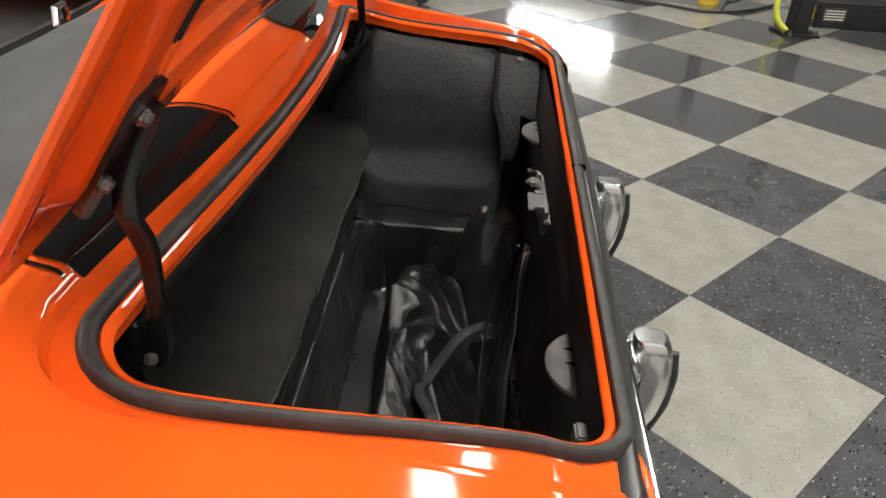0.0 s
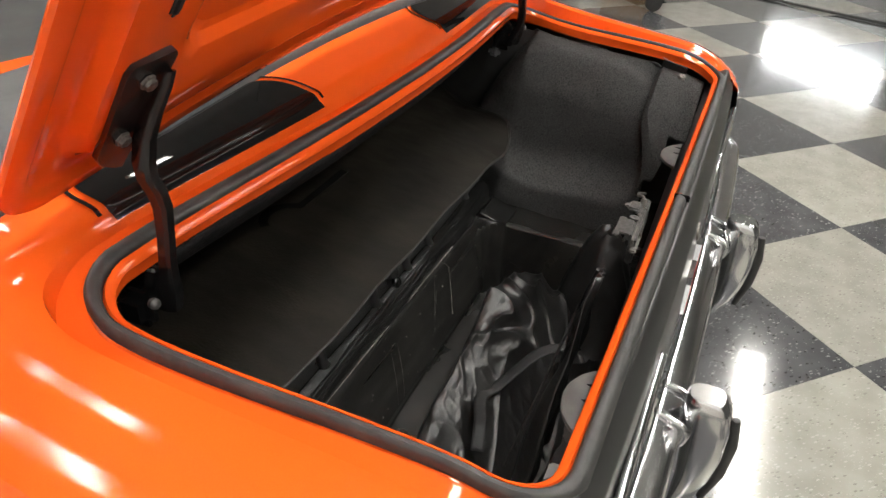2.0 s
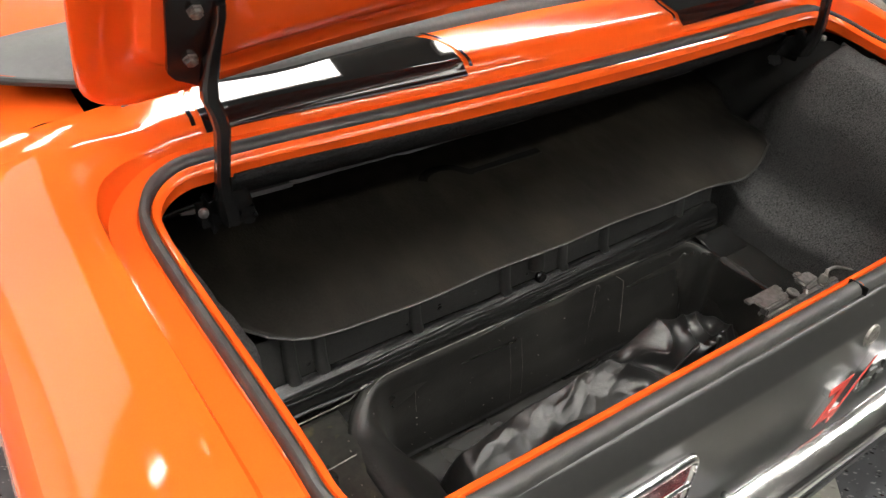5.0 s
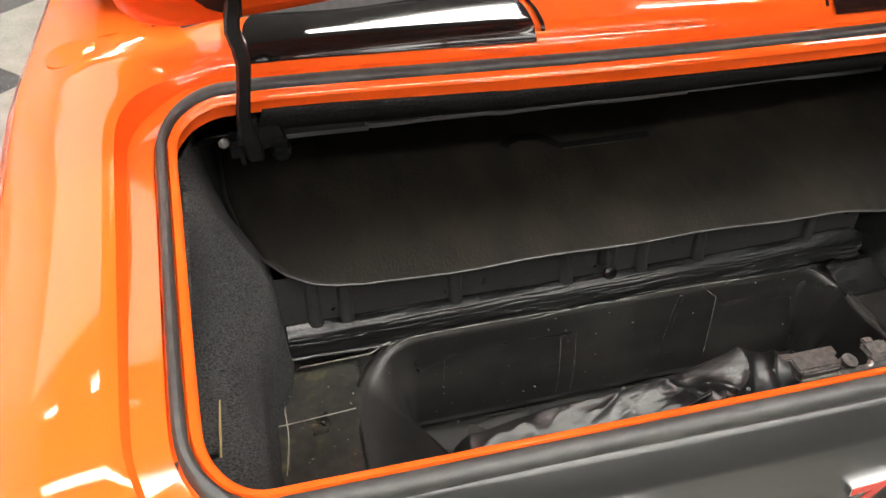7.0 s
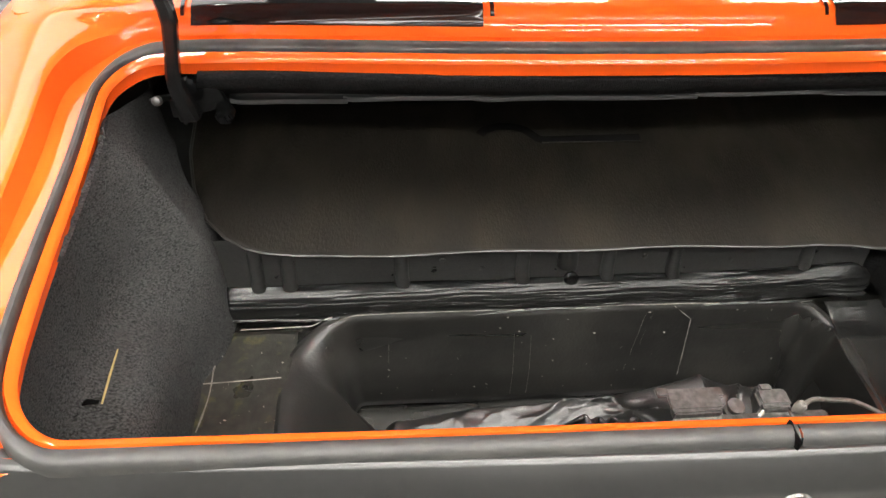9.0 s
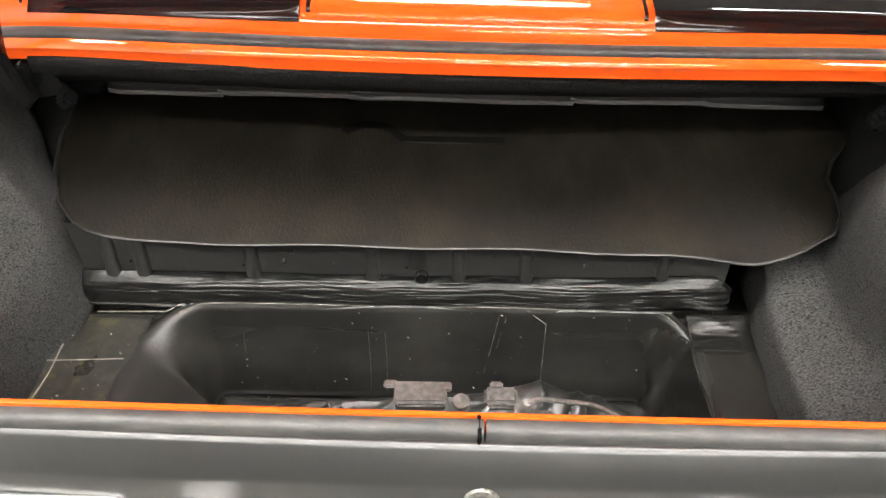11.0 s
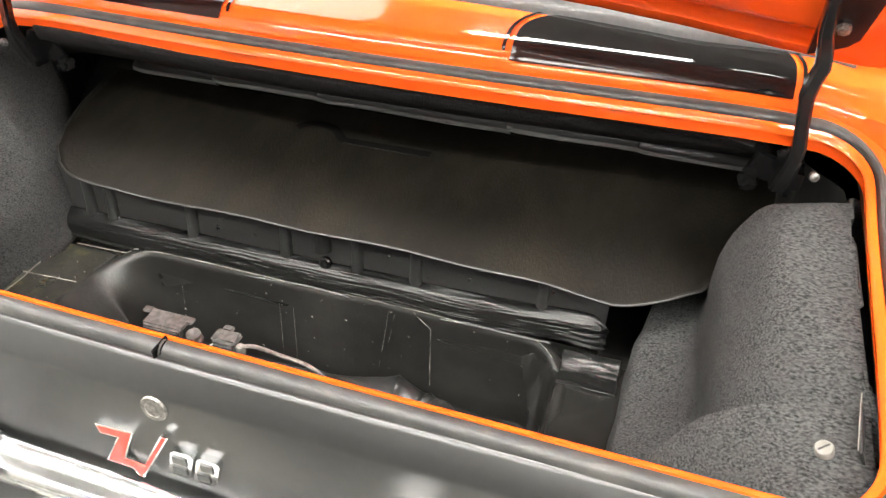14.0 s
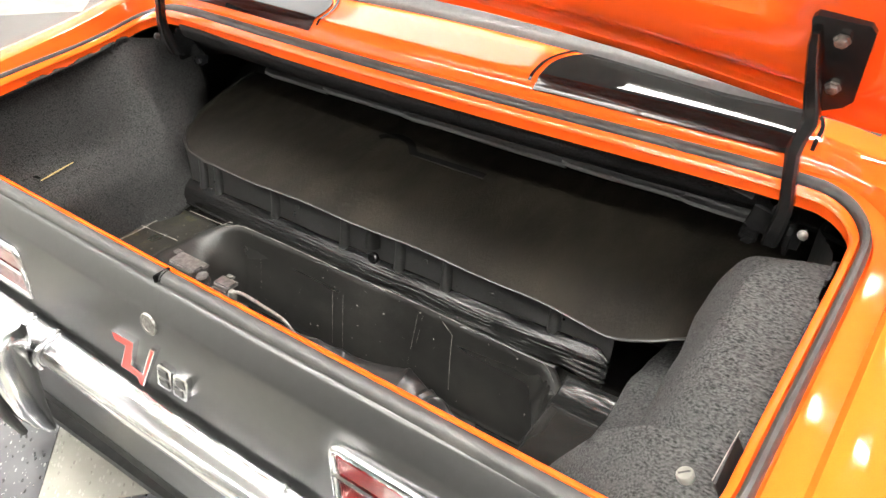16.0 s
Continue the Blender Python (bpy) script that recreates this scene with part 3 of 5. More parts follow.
# trunk lock, badge of plain shapes
part("trunk_lock", lathe([(0.0165, -0.012), (0.0165, -0.001), (0.0155, 0.001), (0.010, 0.0018), (0.0095, 0.0008), (0.0005, 0.0008)], (0.004, tail_y(0, 0.720) - 0.002, 0.720), (0, -1, 0.12)), BOLT, car)
YB = -0.052


def flat_shape(outline, depth, y, material, name, parent):
    bm = bmesh.new()
    f = bm.faces.new([bm.verts.new((x, y, z)) for x, z in outline])
    r = bmesh.ops.extrude_face_region(bm, geom=[f])
    bmesh.ops.translate(bm, vec=(0, depth, 0), verts=[v for v in r["geom"] if isinstance(v, bmesh.types.BMVert)])
    return part(name, bm, material, parent, "", False)


zig = [(-0.078, 0.676), (-0.026, 0.680), (-0.052, 0.624), (-0.028, 0.622), (0.012, 0.690), (0.022, 0.690), (-0.036, 0.592), (-0.044, 0.592), (-0.046, 0.606), (-0.084, 0.606), (-0.052, 0.662), (-0.076, 0.660)]
badge = flat_shape(zig, 0.012, YB, CHROME, "badge", car)


def shrink(outline, d):
    """The outline moved inwards by d."""
    turn_ = sum(a[0] * b[1] - b[0] * a[1] for a, b in zip(outline, outline[1:] + outline[:1]))
    out = []
    for p, q, r in zip(outline[-1:] + outline[:-1], outline, outline[1:] + outline[:1]):
        e0, e1 = (Vector(q) - Vector(p)).normalized(), (Vector(r) - Vector(q)).normalized()
        n0, n1 = Vector((-e0.y, e0.x)), Vector((-e1.y, e1.x))
        m_ = (n0 + n1).normalized()
        out.append(tuple(Vector(q) + m_ * (math.copysign(d, turn_) / max(0.55, m_.dot(n0)))))
    return out


inset = shrink(zig, 0.0022)
flat_shape(inset, 0.002, YB - 0.0006, RED, "red_inlay", badge)
for cx, cuts in ((0.027, ((-0.002, 0.654), (0.001, 0.635))), (0.060, ((0.0, 0.655), (-0.002, 0.635)))):
    blk = [(cx + dx + (z - 0.645) * 0.3, z) for dx, z in ((-0.013, 0.622), (0.010, 0.622), (0.0145, 0.627), (0.0145, 0.664), (0.010, 0.669), (-0.010, 0.669), (-0.0145, 0.664), (-0.0145, 0.626))]
    block = flat_shape(blk, 0.012, YB, CHROME, "badge_block", badge)
    for dx, z in cuts:
        part("dark_inset", box((cx + dx + (z - 0.645) * 0.3, YB - 0.0006, z), (0.0155 if cx > 0.04 else 0.018, 0.002, 0.0125)), SATIN, block, "", False)

# chrome bumper with two upright guards
bp = [(-0.055, 0.545), (-0.053, 0.582), (-0.055, 0.5875), (-0.059, 0.5875), (-0.085, 0.5785), (-0.091, 0.574), (-0.095, 0.564), (-0.094, 0.552), (-0.088, 0.542), (-0.076, 0.537), (-0.064, 0.539)]
rows = []
for x in np.linspace(-0.93, 0.93, 49):
    e = max(0, abs(x) - 0.74) / 0.19
    fwd = 0.012 * (x / 0.7) ** 2 + 0.10 * e ** 2.2
    rows.append([Vector((x, y + fwd, z)) for y, z in bp])
bumper = part("bumper", loft(rows, wrap=True, cap=True), CHROME, car, "polished chrome rear bumper with two guards")
for gx in (-0.283, 0.283):
    rows = []
    for z, yb_, yf, hw in ((0.40, -0.10, -0.115, 0.012), (0.43, -0.10, -0.135, 0.02), (0.47, -0.10, -0.15, 0.026), (0.52, -0.095, -0.158, 0.029), (0.57, -0.09, -0.158, 0.029), (0.60, -0.086, -0.152, 0.028), (0.614, -0.086, -0.146, 0.026), (0.621, -0.09, -0.138, 0.021)):
        n = 20
        cy, hy = (yb_ + yf) / 2, (yb_ - yf) / 2
        rows.append([Vector((gx + hw * math.copysign(abs(math.cos(a)) ** 0.6, math.cos(a)), cy + hy * math.copysign(abs(math.sin(a)) ** 0.6, math.sin(a)), z)) for a in (2 * math.pi * k / n for k in range(n))])
    g = part("bumper_guard", loft(rows, wrap=True, cap=True), CHROME, bumper)
    part("guard_pad", tube([(gx, -0.145, 0.42), (gx, -0.160, 0.48), (gx, -0.1645, 0.54), (gx, -0.160, 0.59)], [0.006, 0.009, 0.009, 0.006]), RUBBER, g)
    for side in (-1, 1):
        x = gx + side * 0.034
        wrap = [(x, y + 0.012 * (x / 0.7) ** 2, z) for y, z in ((-0.053, 0.588), (-0.060, 0.590), (-0.086, 0.581), (-0.096, 0.573), (-0.100, 0.56), (-0.096, 0.545))]
        part("guard_collar", tube(smooth_path(wrap, 5), 0.006, 10), CHROME, g)

# ---- trunk lid, standing open ----
LO = Vector((0, 0.604, 0.951))
LV, LN = Vector((0, -0.565, 0.825)), Vector((0, 0.825, 0.565))
LW, LL, LRF, LRR = 0.762, 0.60, 0.07, 0.05


def lid_ring(ins, w):
    hw, v0, v1 = LW - ins, -0.012 + ins, LL - ins
    r0, r1 = max(0.05, LRF - ins), max(0.045, LRR - ins)
    pts = []
    for cx, cv, r, a0 in ((hw - r0, v0 + r0, r0, -90), (hw - r1, v1 - r1, r1, 0), (-hw + r1, v1 - r1, r1, 90), (-hw + r0, v0 + r0, r0, 180)):
        for k in range(9):
            a = radians(a0 + 90 * k / 8)
            pts.append((cx + r * math.cos(a), cv + r * math.sin(a)))
    dense = []
    for k_, (p, q) in enumerate(zip(pts, pts[1:] + pts[:1])):
        dense += [(p[0] + (q[0] - p[0]) * k / 12, p[1] + (q[1] - p[1]) * k / 12) for k in range(12)] if k_ % 9 == 8 else [p]
    dense = [(x, v + 0.056 * (1 - ss(v, 0.0, 0.3)) * (1 - min(1.0, (x / 0.64) ** 2))) for x, v in dense]
    return [LO + Vector((x, 0, 0)) + LV * v + LN * (w - 0.02 * (x / LW) ** 2 + 0.01) for x, v in dense]


prof = [(0.004, 0.012), (0.0, 0.007), (0.001, 0.001), (0.006, -0.002), (0.024, -0.003), (0.031, 0.002), (0.036, 0.0045), (0.060, 0.004), (0.068, 0.0), (0.078, -0.014), (0.088, -0.017), (0.17, -0.017), (0.182, -0.013), (0.19, 0.0), (0.20, 0.003)]
lid = part("trunk_lid", loft([lid_ring(i, w) for i, w in prof], wrap=True, cap=False), ORANGE, car, "orange trunk lid raised open, pressed underside")
part("lid_skin", loft([lid_ring(0.004, 0.012), lid_ring(0.03, 0.018), lid_ring(0.12, 0.024), lid_ring(0.28, 0.026)], wrap=True, cap=True), ORANGE, lid)
part("lid_inner_panel", loft([lid_ring(0.199, 0.003), lid_ring(0.25, 0.004), lid_ring(0.29, 0.004)], wrap=True, cap=True), ORANGE, lid)
for sgn in (-1, 1):
    for v in (0.225, 0.43):
        c = LO + Vector((sgn * (LW - 0.13), 0, 0)) + LV * (v + 0.06) - LN * 0.021
        m = Matrix((Vector((1, 0, 0)), LV, LN)).transposed().to_4x4()
        part("slot", box(c, (0.015, 0.06, 0.008), m, bevel=0.0055, seg=3), TUB, lid)
    # hinge strap with its plate and two bolts
    m = Matrix((Vector((1, 0, 0)), LV, LN)).transposed().to_4x4()
    hs = sgn * 0.627
    strap = [(0.000, 0.522, 0.79, 0.011, 0.018), (0.004, 0.508, 0.82, 0.011, 0.013), (0.007, 0.503, 0.845, 0.0095, 0.010), (0.007, 0.502, 0.865, 0.009, 0.009), (0.002, 0.503, 0.895, 0.0085, 0.009), (-0.003, 0.505, 0.93, 0.0092, 0.010), (-0.001, 0.508, 0.95, 0.0095, 0.011), (0.004, 0.512, 0.968, 0.0095, 0.011), (0.002, 0.515, 0.985, 0.0095, 0.012), (-0.004, 0.514, 1.01, 0.009, 0.012), (-0.009, 0.503, 1.04, 0.0075, 0.012), (-0.012, 0.486, 1.07, 0.0065, 0.011), (-0.012, 0.476, 1.088, 0.0055, 0.009)]
    hinge = part("hinge_arm", loft([[Vector((hs + sgn * off + hx_ * dx, y + hy_ * dy, z)) for dx, dy in ((-1, -0.6), (-0.6, -1), (0.6, -1), (1, -0.6), (1, 0.6), (0.6, 1), (-0.6, 1), (-1, 0.6))] for off, y, z, hx_, hy_ in strap], wrap=True, cap=True), HINGE, lid, "black painted steel trunk hinge arm")
    pl = [(-0.010, 0.034), (0.004, 0.040), (0.030, 0.058), (0.040, 0.074), (0.046, 0.198), (0.040, 0.208), (-0.014, 0.212), (-0.019, 0.205)]
    bm = bmesh.new()
    f = bm.faces.new([bm.verts.new(LO + Vector((hs + sgn * px, 0, 0)) + LV * pv - LN * 0.0285) for px, pv in pl])
    r_ = bmesh.ops.extrude_face_region(bm, geom=[f])
    bmesh.ops.translate(bm, vec=LN * 0.008, verts=[v for v in r_["geom"] if isinstance(v, bmesh.types.BMVert)])
    part("hinge_plate", bm, HINGE, hinge)
    for y, z in ((0.478, 1.085), (0.527, 1.015)):
        part("hinge_bolt", lathe([(0.0095, -0.002), (0.0095, 0.001), (0.0075, 0.0015), (0.0075, 0.0055), (0.006, 0.0065), (0.0005, 0.007)], Vector((sgn * 0.642, y, z)) - LN * 0.003, -LN, 6), BOLT, hinge)
    bm = box((sgn * 0.645, 0.55, 0.79), (0.03, 0.05, 0.05), bevel=0.012)
    add_box(bm, (sgn * 0.612, 0.548, 0.800), (0.052, 0.006, 0.050), pose(0, 0, 0, 18, sgn * 14, 0), bevel=0.003)
    add_box(bm, (sgn * 0.592, 0.552, 0.772), (0.024, 0.03, 0.022), pose(0, 0, 0, 10, sgn * 20, sgn * 15), bevel=0.006)
    add_box(bm, (sgn * 0.628, 0.535, 0.826), (0.018, 0.022, 0.03), pose(0, 0, 0, 0, sgn * -18, 0), bevel=0.005)
    bracket = part("hinge_bracket", bm, HINGE, car)
    part("bracket_tab", box((sgn * 0.566, 0.545, 0.842), (0.044, 0.016, 0.0025), pose(0, 0, 0, 35, sgn * 16, sgn * 6), bevel=0.001), BRACE, bracket, "bent grey steel tab")
    part("bracket_nut", lathe([(0.006, -0.004), (0.006, 0.004), (0.003, 0.006), (0.0005, 0.006)], (sgn * 0.628, 0.536, 0.834), (0, -1, 0.3), 6), STEEL, bracket)
    part("pivot_rivet", lathe([(0.0065, -0.004), (0.0065, 0.003), (0.0045, 0.005), (0.0005, 0.006)], (sgn * 0.664, 0.503, 0.823), (sgn * 0.3, -1, 0.3), 12), BOLT if sgn > 0 else STEEL, bracket)

# ---- inside the trunk ----
# the lining sits a little askew in the body
ASKEW = Matrix(((0.9964, -0.0136, 0.0038, 0.0), (0.0215, 0.9951, -0.0186, 0.0082), (-0.0071, 0.017, 1.001, -0.0017), (0, 0, 0, 1)))


def inner(*args, **kw):
    ob = part(*args, **kw)
    ob.data.transform(ASKEW)
    return ob


# closed black shell
for sgn in (-1, 1):
    inner("shell_side", loft([[Vector((sgn * 0.725, min(y, 0.48 + 0.3 * ss(y, 0.48, 0.9)), rim_z(0.735, min(y, 0.46)) - 0.02)), Vector((sgn * 0.79, y, rim_z(0.735, min(y, 0.46)) - 0.06)), Vector((sgn * 0.80, y, 0.18))] for y in np.linspace(0.0, 0.90, 14)]), TUB, car)
inner("shell_front", box((0, 0.89, 0.52), (1.6, 0.01, 0.72)), TUB, car, "", False)
inner("shell_floor", box((0, 0.45, 0.17), (1.6, 0.92, 0.02)), TUB, car, "", False)
# rear inner wall and its rolled edge
inner("rear_inner_wall", loft([[Vector((x, y, z)) for y, z in ((0.018, 0.752), (0.03, 0.735), (0.036, 0.66), (0.05, 0.62), (0.05, 0.45), (0.06, 0.3))] for x in np.linspace(-0.76, 0.76, 7)]), TUB, car)

# moulded floor with its deep well


def floor_z(x, y):
    cx, cy, hx, hy, r = -0.0675, 0.25, 0.4575, 0.222, 0.08
    qx, qy = abs(x - cx) - hx + r, abs(y - cy) - hy + r
    d = math.hypot(max(qx, 0), max(qy, 0)) + min(max(qx, qy), 0) - r
    return 0.408 - 0.185 * ss(-d, 0.006, 0.03) + wob(x, y, 0, 14, 0.003)


bm = loft([[Vector((x, y, floor_z(x, y))) for x in np.linspace(-0.78, 0.70, 150)] for y in np.linspace(0.04, 0.50, 60)])
inner("trunk_floor", bm, LINER, car, "black moulded trunk floor with deep well")
bm = loft([[Vector((x, y, floor_z(x, y) + 0.0015 + wob(x, y, 3, 22, 0.0012))) for x in np.linspace(-0.69, -0.517, 24)] for y in np.linspace(0.06, 0.468, 44)])
solid(inner("floor_patch", bm, STAINED, car, "dusty floor corner with yellow-green stains"), 0.001)
# dusty scratches on the corner patch
inner("seam_line", tube([(-0.655, 0.366, 0.412), (-0.60, 0.368, 0.4125), (-0.536, 0.372, 0.412)], 0.0010, 5), WORN, car)
bm = tube(smooth_path([(-0.638, 0.445, 0.412), (-0.641, 0.40, 0.413), (-0.641, 0.34, 0.413), (-0.65, 0.28, 0.412)], 5), [0.0008 + 0.0024 * abs(noise.noise(Vector((k * 0.9, 0, 0)))) for k in range(16)], 5)
inner("seam_line", bm, WORN, car)

# moulded liner of the well: one sheet round its front, left and right sides
WR, WL_ = 0.07, 0.11      # radii of the two front corners


def board_at(u, f):
    """A point of the well's wall: u runs along the front (there it is x) and round both corners, f goes down it."""
    q = max(0.0, u - 0.32)
    t_ = min(q / WR, math.pi / 2)
    p_ = max(0.0, -0.415 - u)
    l_ = min(p_ / WL_, math.pi / 2)
    x = max(-0.415, min(u, 0.32)) + WR * math.sin(t_) - WL_ * math.sin(l_)
    y = 0.472 - WR * (1 - math.cos(t_)) - WL_ * (1 - math.cos(l_)) - max(0.0, q - WR * math.pi / 2) - max(0.0, p_ - WL_ * math.pi / 2)
    left, right = ss(l_, 0.0, 1.3), ss(t_, 0.1, 1.3)
    top = 0.437 + wob(u, 0, 5, 5, 0.006) - 0.008 * ss(u, 0.1, 0.3)
    top += (0.4115 - top) * left + (0.4095 - top) * right
    inn = (0.030 + 0.13 * left - 0.004 * right) * max(f, 0.0) + 0.004 * ss(f, 0, 0.04) + min(f, 0.0) * 0.3
    deep = 0.205 * max(f, 0.0) ** (1 + 0.6 * left + 0.25 * right) - 0.03 * min(f, 0.0)
    wave = wob(u, f, 2, 6, 0.003) * (1 - left) + 0.004 * left * math.sin(u * 30 + f * 3)
    return Vector((x + inn * (math.sin(l_) - math.sin(t_)), y - inn * math.cos(t_ + l_) + wave, top - deep))


us = list(np.linspace(-0.90, -0.59, 8)) + list(np.linspace(-0.58, -0.41, 30)) + list(np.linspace(-0.40, 0.31, 90)) + list(np.linspace(0.32, 0.44, 24)) + list(np.linspace(0.46, 0.76, 8))
fs = [-0.045, -0.02, 0.0, 0.008, 0.02, 0.04, 0.07] + list(np.linspace(0.11, 1.0, 15))
solid(inner("well_liner", loft([[board_at(u, f) for f in fs] for u in us]), SHEET, car, "black moulded liner of the trunk well"), 0.002)
inner("worn_edge", tube([board_at(u, 0.004) + Vector((0, 0.0, 0.0008)) for u in np.linspace(-0.47, 0.375, 110)], [0.0004 + 0.0008 * abs(noise.noise(Vector((u * 11, 3, 0)))) for u in np.linspace(-0.47, 0.375, 110)], 6), WORN, car)
inner("worn_edge", tube([(x, 0.470 + wob(x, 0, 3, 8, 0.003), 0.4145 + wob(x, 2, 3, 9, 0.003) + 0.02 * ss(x, -0.50, -0.46)) for x in np.linspace(-0.61, -0.46, 28)], 0.0010, 6), WORN, car)


def scratch(name, pairs, r):
    """A worn line drawn over the well's wall."""
    pts = smooth_path([board_at(u, f) - Vector((0, 0.0006, 0)) for u, f in pairs], 6)
    return inner(name, tube(pts, [r * (0.35 + 1.3 * abs(noise.noise(Vector((k * 0.6, r * 9000, 0))))) for k in range(len(pts))], 4), WORN, car)


scratch("worn_edge", ((0.113, 0.015), (0.128, 0.07), (0.147, 0.145)), 0.0010)
scratch("worn_edge", ((0.147, 0.145), (0.148, 0.40), (0.150, 0.78)), 0.0008)
for u0 in (-0.157, -0.128):
    scratch("scratch", ((u0, 0.02), (u0 + 0.001, 0.3), (u0 + 0.003, 0.62), (u0 + 0.002, 0.92)), 0.0004)
scratch("scratch", ((0.066, 0.06), (0.058, 0.36), (0.047, 0.72)), 0.00045)
scratch("scratch", ((0.078, 0.08), (0.070, 0.30), (0.066, 0.42)), 0.0003)
scratch("scratch", ((-0.37, 0.30), (-0.371, 0.52)), 0.0003)

# flecks of dust and grit on the boards and the floor
rnd = random.Random(5)
bm = bmesh.new()
for k in range(90):
    x = rnd.uniform(-0.5, 0.36)
    f_ = rnd.random()
    if k < 55:
        c = board_at(x, 0.04 + 0.9 * f_) - Vector((0, 0.0008, 0))
    else:
        x, y = rnd.uniform(-0.64, -0.46), rnd.uniform(0.2, 0.46)
        c = (x, y, floor_z(x, y) + 0.006)
    r_ = rnd.choice((0.0005, 0.0006, 0.0008, 0.0013))
    add_box(bm, c, (r_ * rnd.uniform(1, 3), r_, r_ * rnd.uniform(1, 2)), pose(0, 0, 0, rnd.uniform(0, 90), rnd.uniform(0, 90), 0))
tagged(inner("dust_flecks", bm, WORN, car, "", False), kind="stuff")

# wavy band of black sealer above the board
rows = []
for i in range(220):
    x = -0.625 + 1.075 * i / 219
    a = wob(x, 0.2, 0, 7, 0.008) + 0.006 * ss(x, 0.2, 0.4)
    row = []
    for v in np.linspace(0, 1, 49):
        ph = v * 44 + 5.0 * noise.noise(Vector((x * 3.2, v * 1.5, 0))) + 2.0 * noise.noise(Vector((x * 16, v * 4, 5)))
        amp = 0.00013 * (0.25 + 0.75 * ss(noise.noise(Vector((x * 6, v * 2, 8))), -0.3, 0.4))
        rip = amp * math.sin(ph) + wob(x * 0.4, v, 2, 22, 0.0006)
        end = ss(x, 0.40, 0.45)
        v = 0.5 + (v - 0.5) * math.sqrt(max(0.05, 1 - (max(0.0, x - 0.415) / 0.036) ** 2))
        row.append(Vector((x, 0.480 + 0.016 * v + 0.008 * v ** 6 - 0.8 * rip - 0.007 * math.sin(v * 3.1) * (1 - 0.6 * end), 0.435 + a * (1 - v) + (0.042 + 0.012 * ss(x, 0.25, 0.42)) * v + rip + wob(x, 0, 4, 9, 0.005) * math.sin(v * 3.1))))
    rows.append(row)
solid(inner("sealer_band", loft(rows), SEALER, car, "wavy glossy black sealer band"), 0.006, 1)
# runs of sealer along the band
for v0, r0 in ((1.0, 0.0018), (0.72, 0.0006), (0.0, 0.0024)):
    pts, rad = [], []
    for i in range(0, 212):
        v = v0 + 0.07 * noise.noise(Vector((i * 0.05, v0 * 9, 2))) * (0 < v0 < 1)
        k = min(48, max(0, int(round(v * 48))))
        pts.append(rows[i][k] + Vector((0, -0.0042 - 0.0012 * (v0 == 1.0), 0.002 * noise.noise(Vector((i * 0.13, v0 * 5, 7))) * (v0 in (0.0, 1.0)))))
        rad.append(r0 * (0.25 + 1.3 * ss(noise.noise(Vector((i * 0.09, v0 * 7, 1))), -0.35, 0.5)))
    inner("sealer_run", tube(pts, rad, 6), SEALER, car)
for zz, x0_, r_ in ((0.452, 0.33, 0.007), (0.462, 0.36, 0.008), (0.474, 0.38, 0.007), (0.443, 0.37, 0.006)):
    inner("sealer_lump", tube([(x, 0.474 + 0.35 * (zz - 0.44) + wob(x, zz, 1, 18, 0.003), zz + wob(x, zz, 6, 14, 0.004)) for x in np.linspace(x0_, 0.452, 16)], [r_ * (0.4 + 0.6 * ss(k, 0, 8)) * math.sqrt(max(0.02, 1 - (max(0, k - 11) / 4) ** 2)) for k in range(16)], 8), SEALER, car)
rows = []
for y in np.linspace(0.405, 0.475, 50):
    rows.append([Vector((x, y, 0.412 + 0.012 * ss(y, 0.43, 0.475) + 0.0012 * abs(noise.noise(Vector((x * 18, y * 120, 3)))) + wob(x * 0.5, y, 2, 70, 0.0009) + wob(x, y, 9, 24, 0.0016))) for x in np.linspace(0.385, 0.485, 30)])
solid(inner("sealer_crumple", loft(rows), SEALER, car, "crumpled shiny sealer in the floor corner"), 0.002)
inner("sealer_seam", tube([(x, 0.472 + wob(x, 1, 1, 6, 0.004), 0.431 + wob(x, 3, 1, 5, 0.006)) for x in np.linspace(-0.62, 0.36, 50)], 0.003, 6), SEALER, car)

# pressed panel with upright beads
inner("bead_panel", loft([[Vector((x, y + wob(x, z, 0, 8, 0.002), z)) for y, z in ((0.500, 0.455), (0.506, 0.48), (0.510, 0.52), (0.512, 0.572))] for x in np.linspace(-0.66, 0.446, 40)]), RIBBED, car, "black textured pressed steel panel with upright beads")
for bx in (-0.575, -0.525, -0.345, -0.148, -0.006, 0.106, 0.335):
    rows = []
    for y_, z_, w_, d_ in ((0.4955, 0.472, 0.016, 0.008), (0.4985, 0.478, 0.0125, 0.011), (0.5035, 0.490, 0.0115, 0.011), (0.508, 0.52, 0.011, 0.011), (0.512, 0.574, 0.011, 0.011)):
        rows.append([Vector((bx + w_ * math.cos(a_) + 0.004 * (0.49 - z_) / 0.03 * (z_ < 0.49), y_ + 0.003 - d_ * math.sin(a_) ** 0.6, z_)) for a_ in np.linspace(0.0, math.pi, 11)])
    inner("bead", loft(rows), RIBBED, car)
for bx, bz in ((-0.28, 0.521), (-0.215, 0.50), (0.205, 0.503), (0.055, 0.515)):
    inner("plug_dimple", lathe([(0.005, 0.0), (0.0045, 0.0015), (0.002, 0.0025), (0.0003, 0.0026)], (bx, 0.509, bz), (0, -1, 0.1), 12), RIBBED, car)
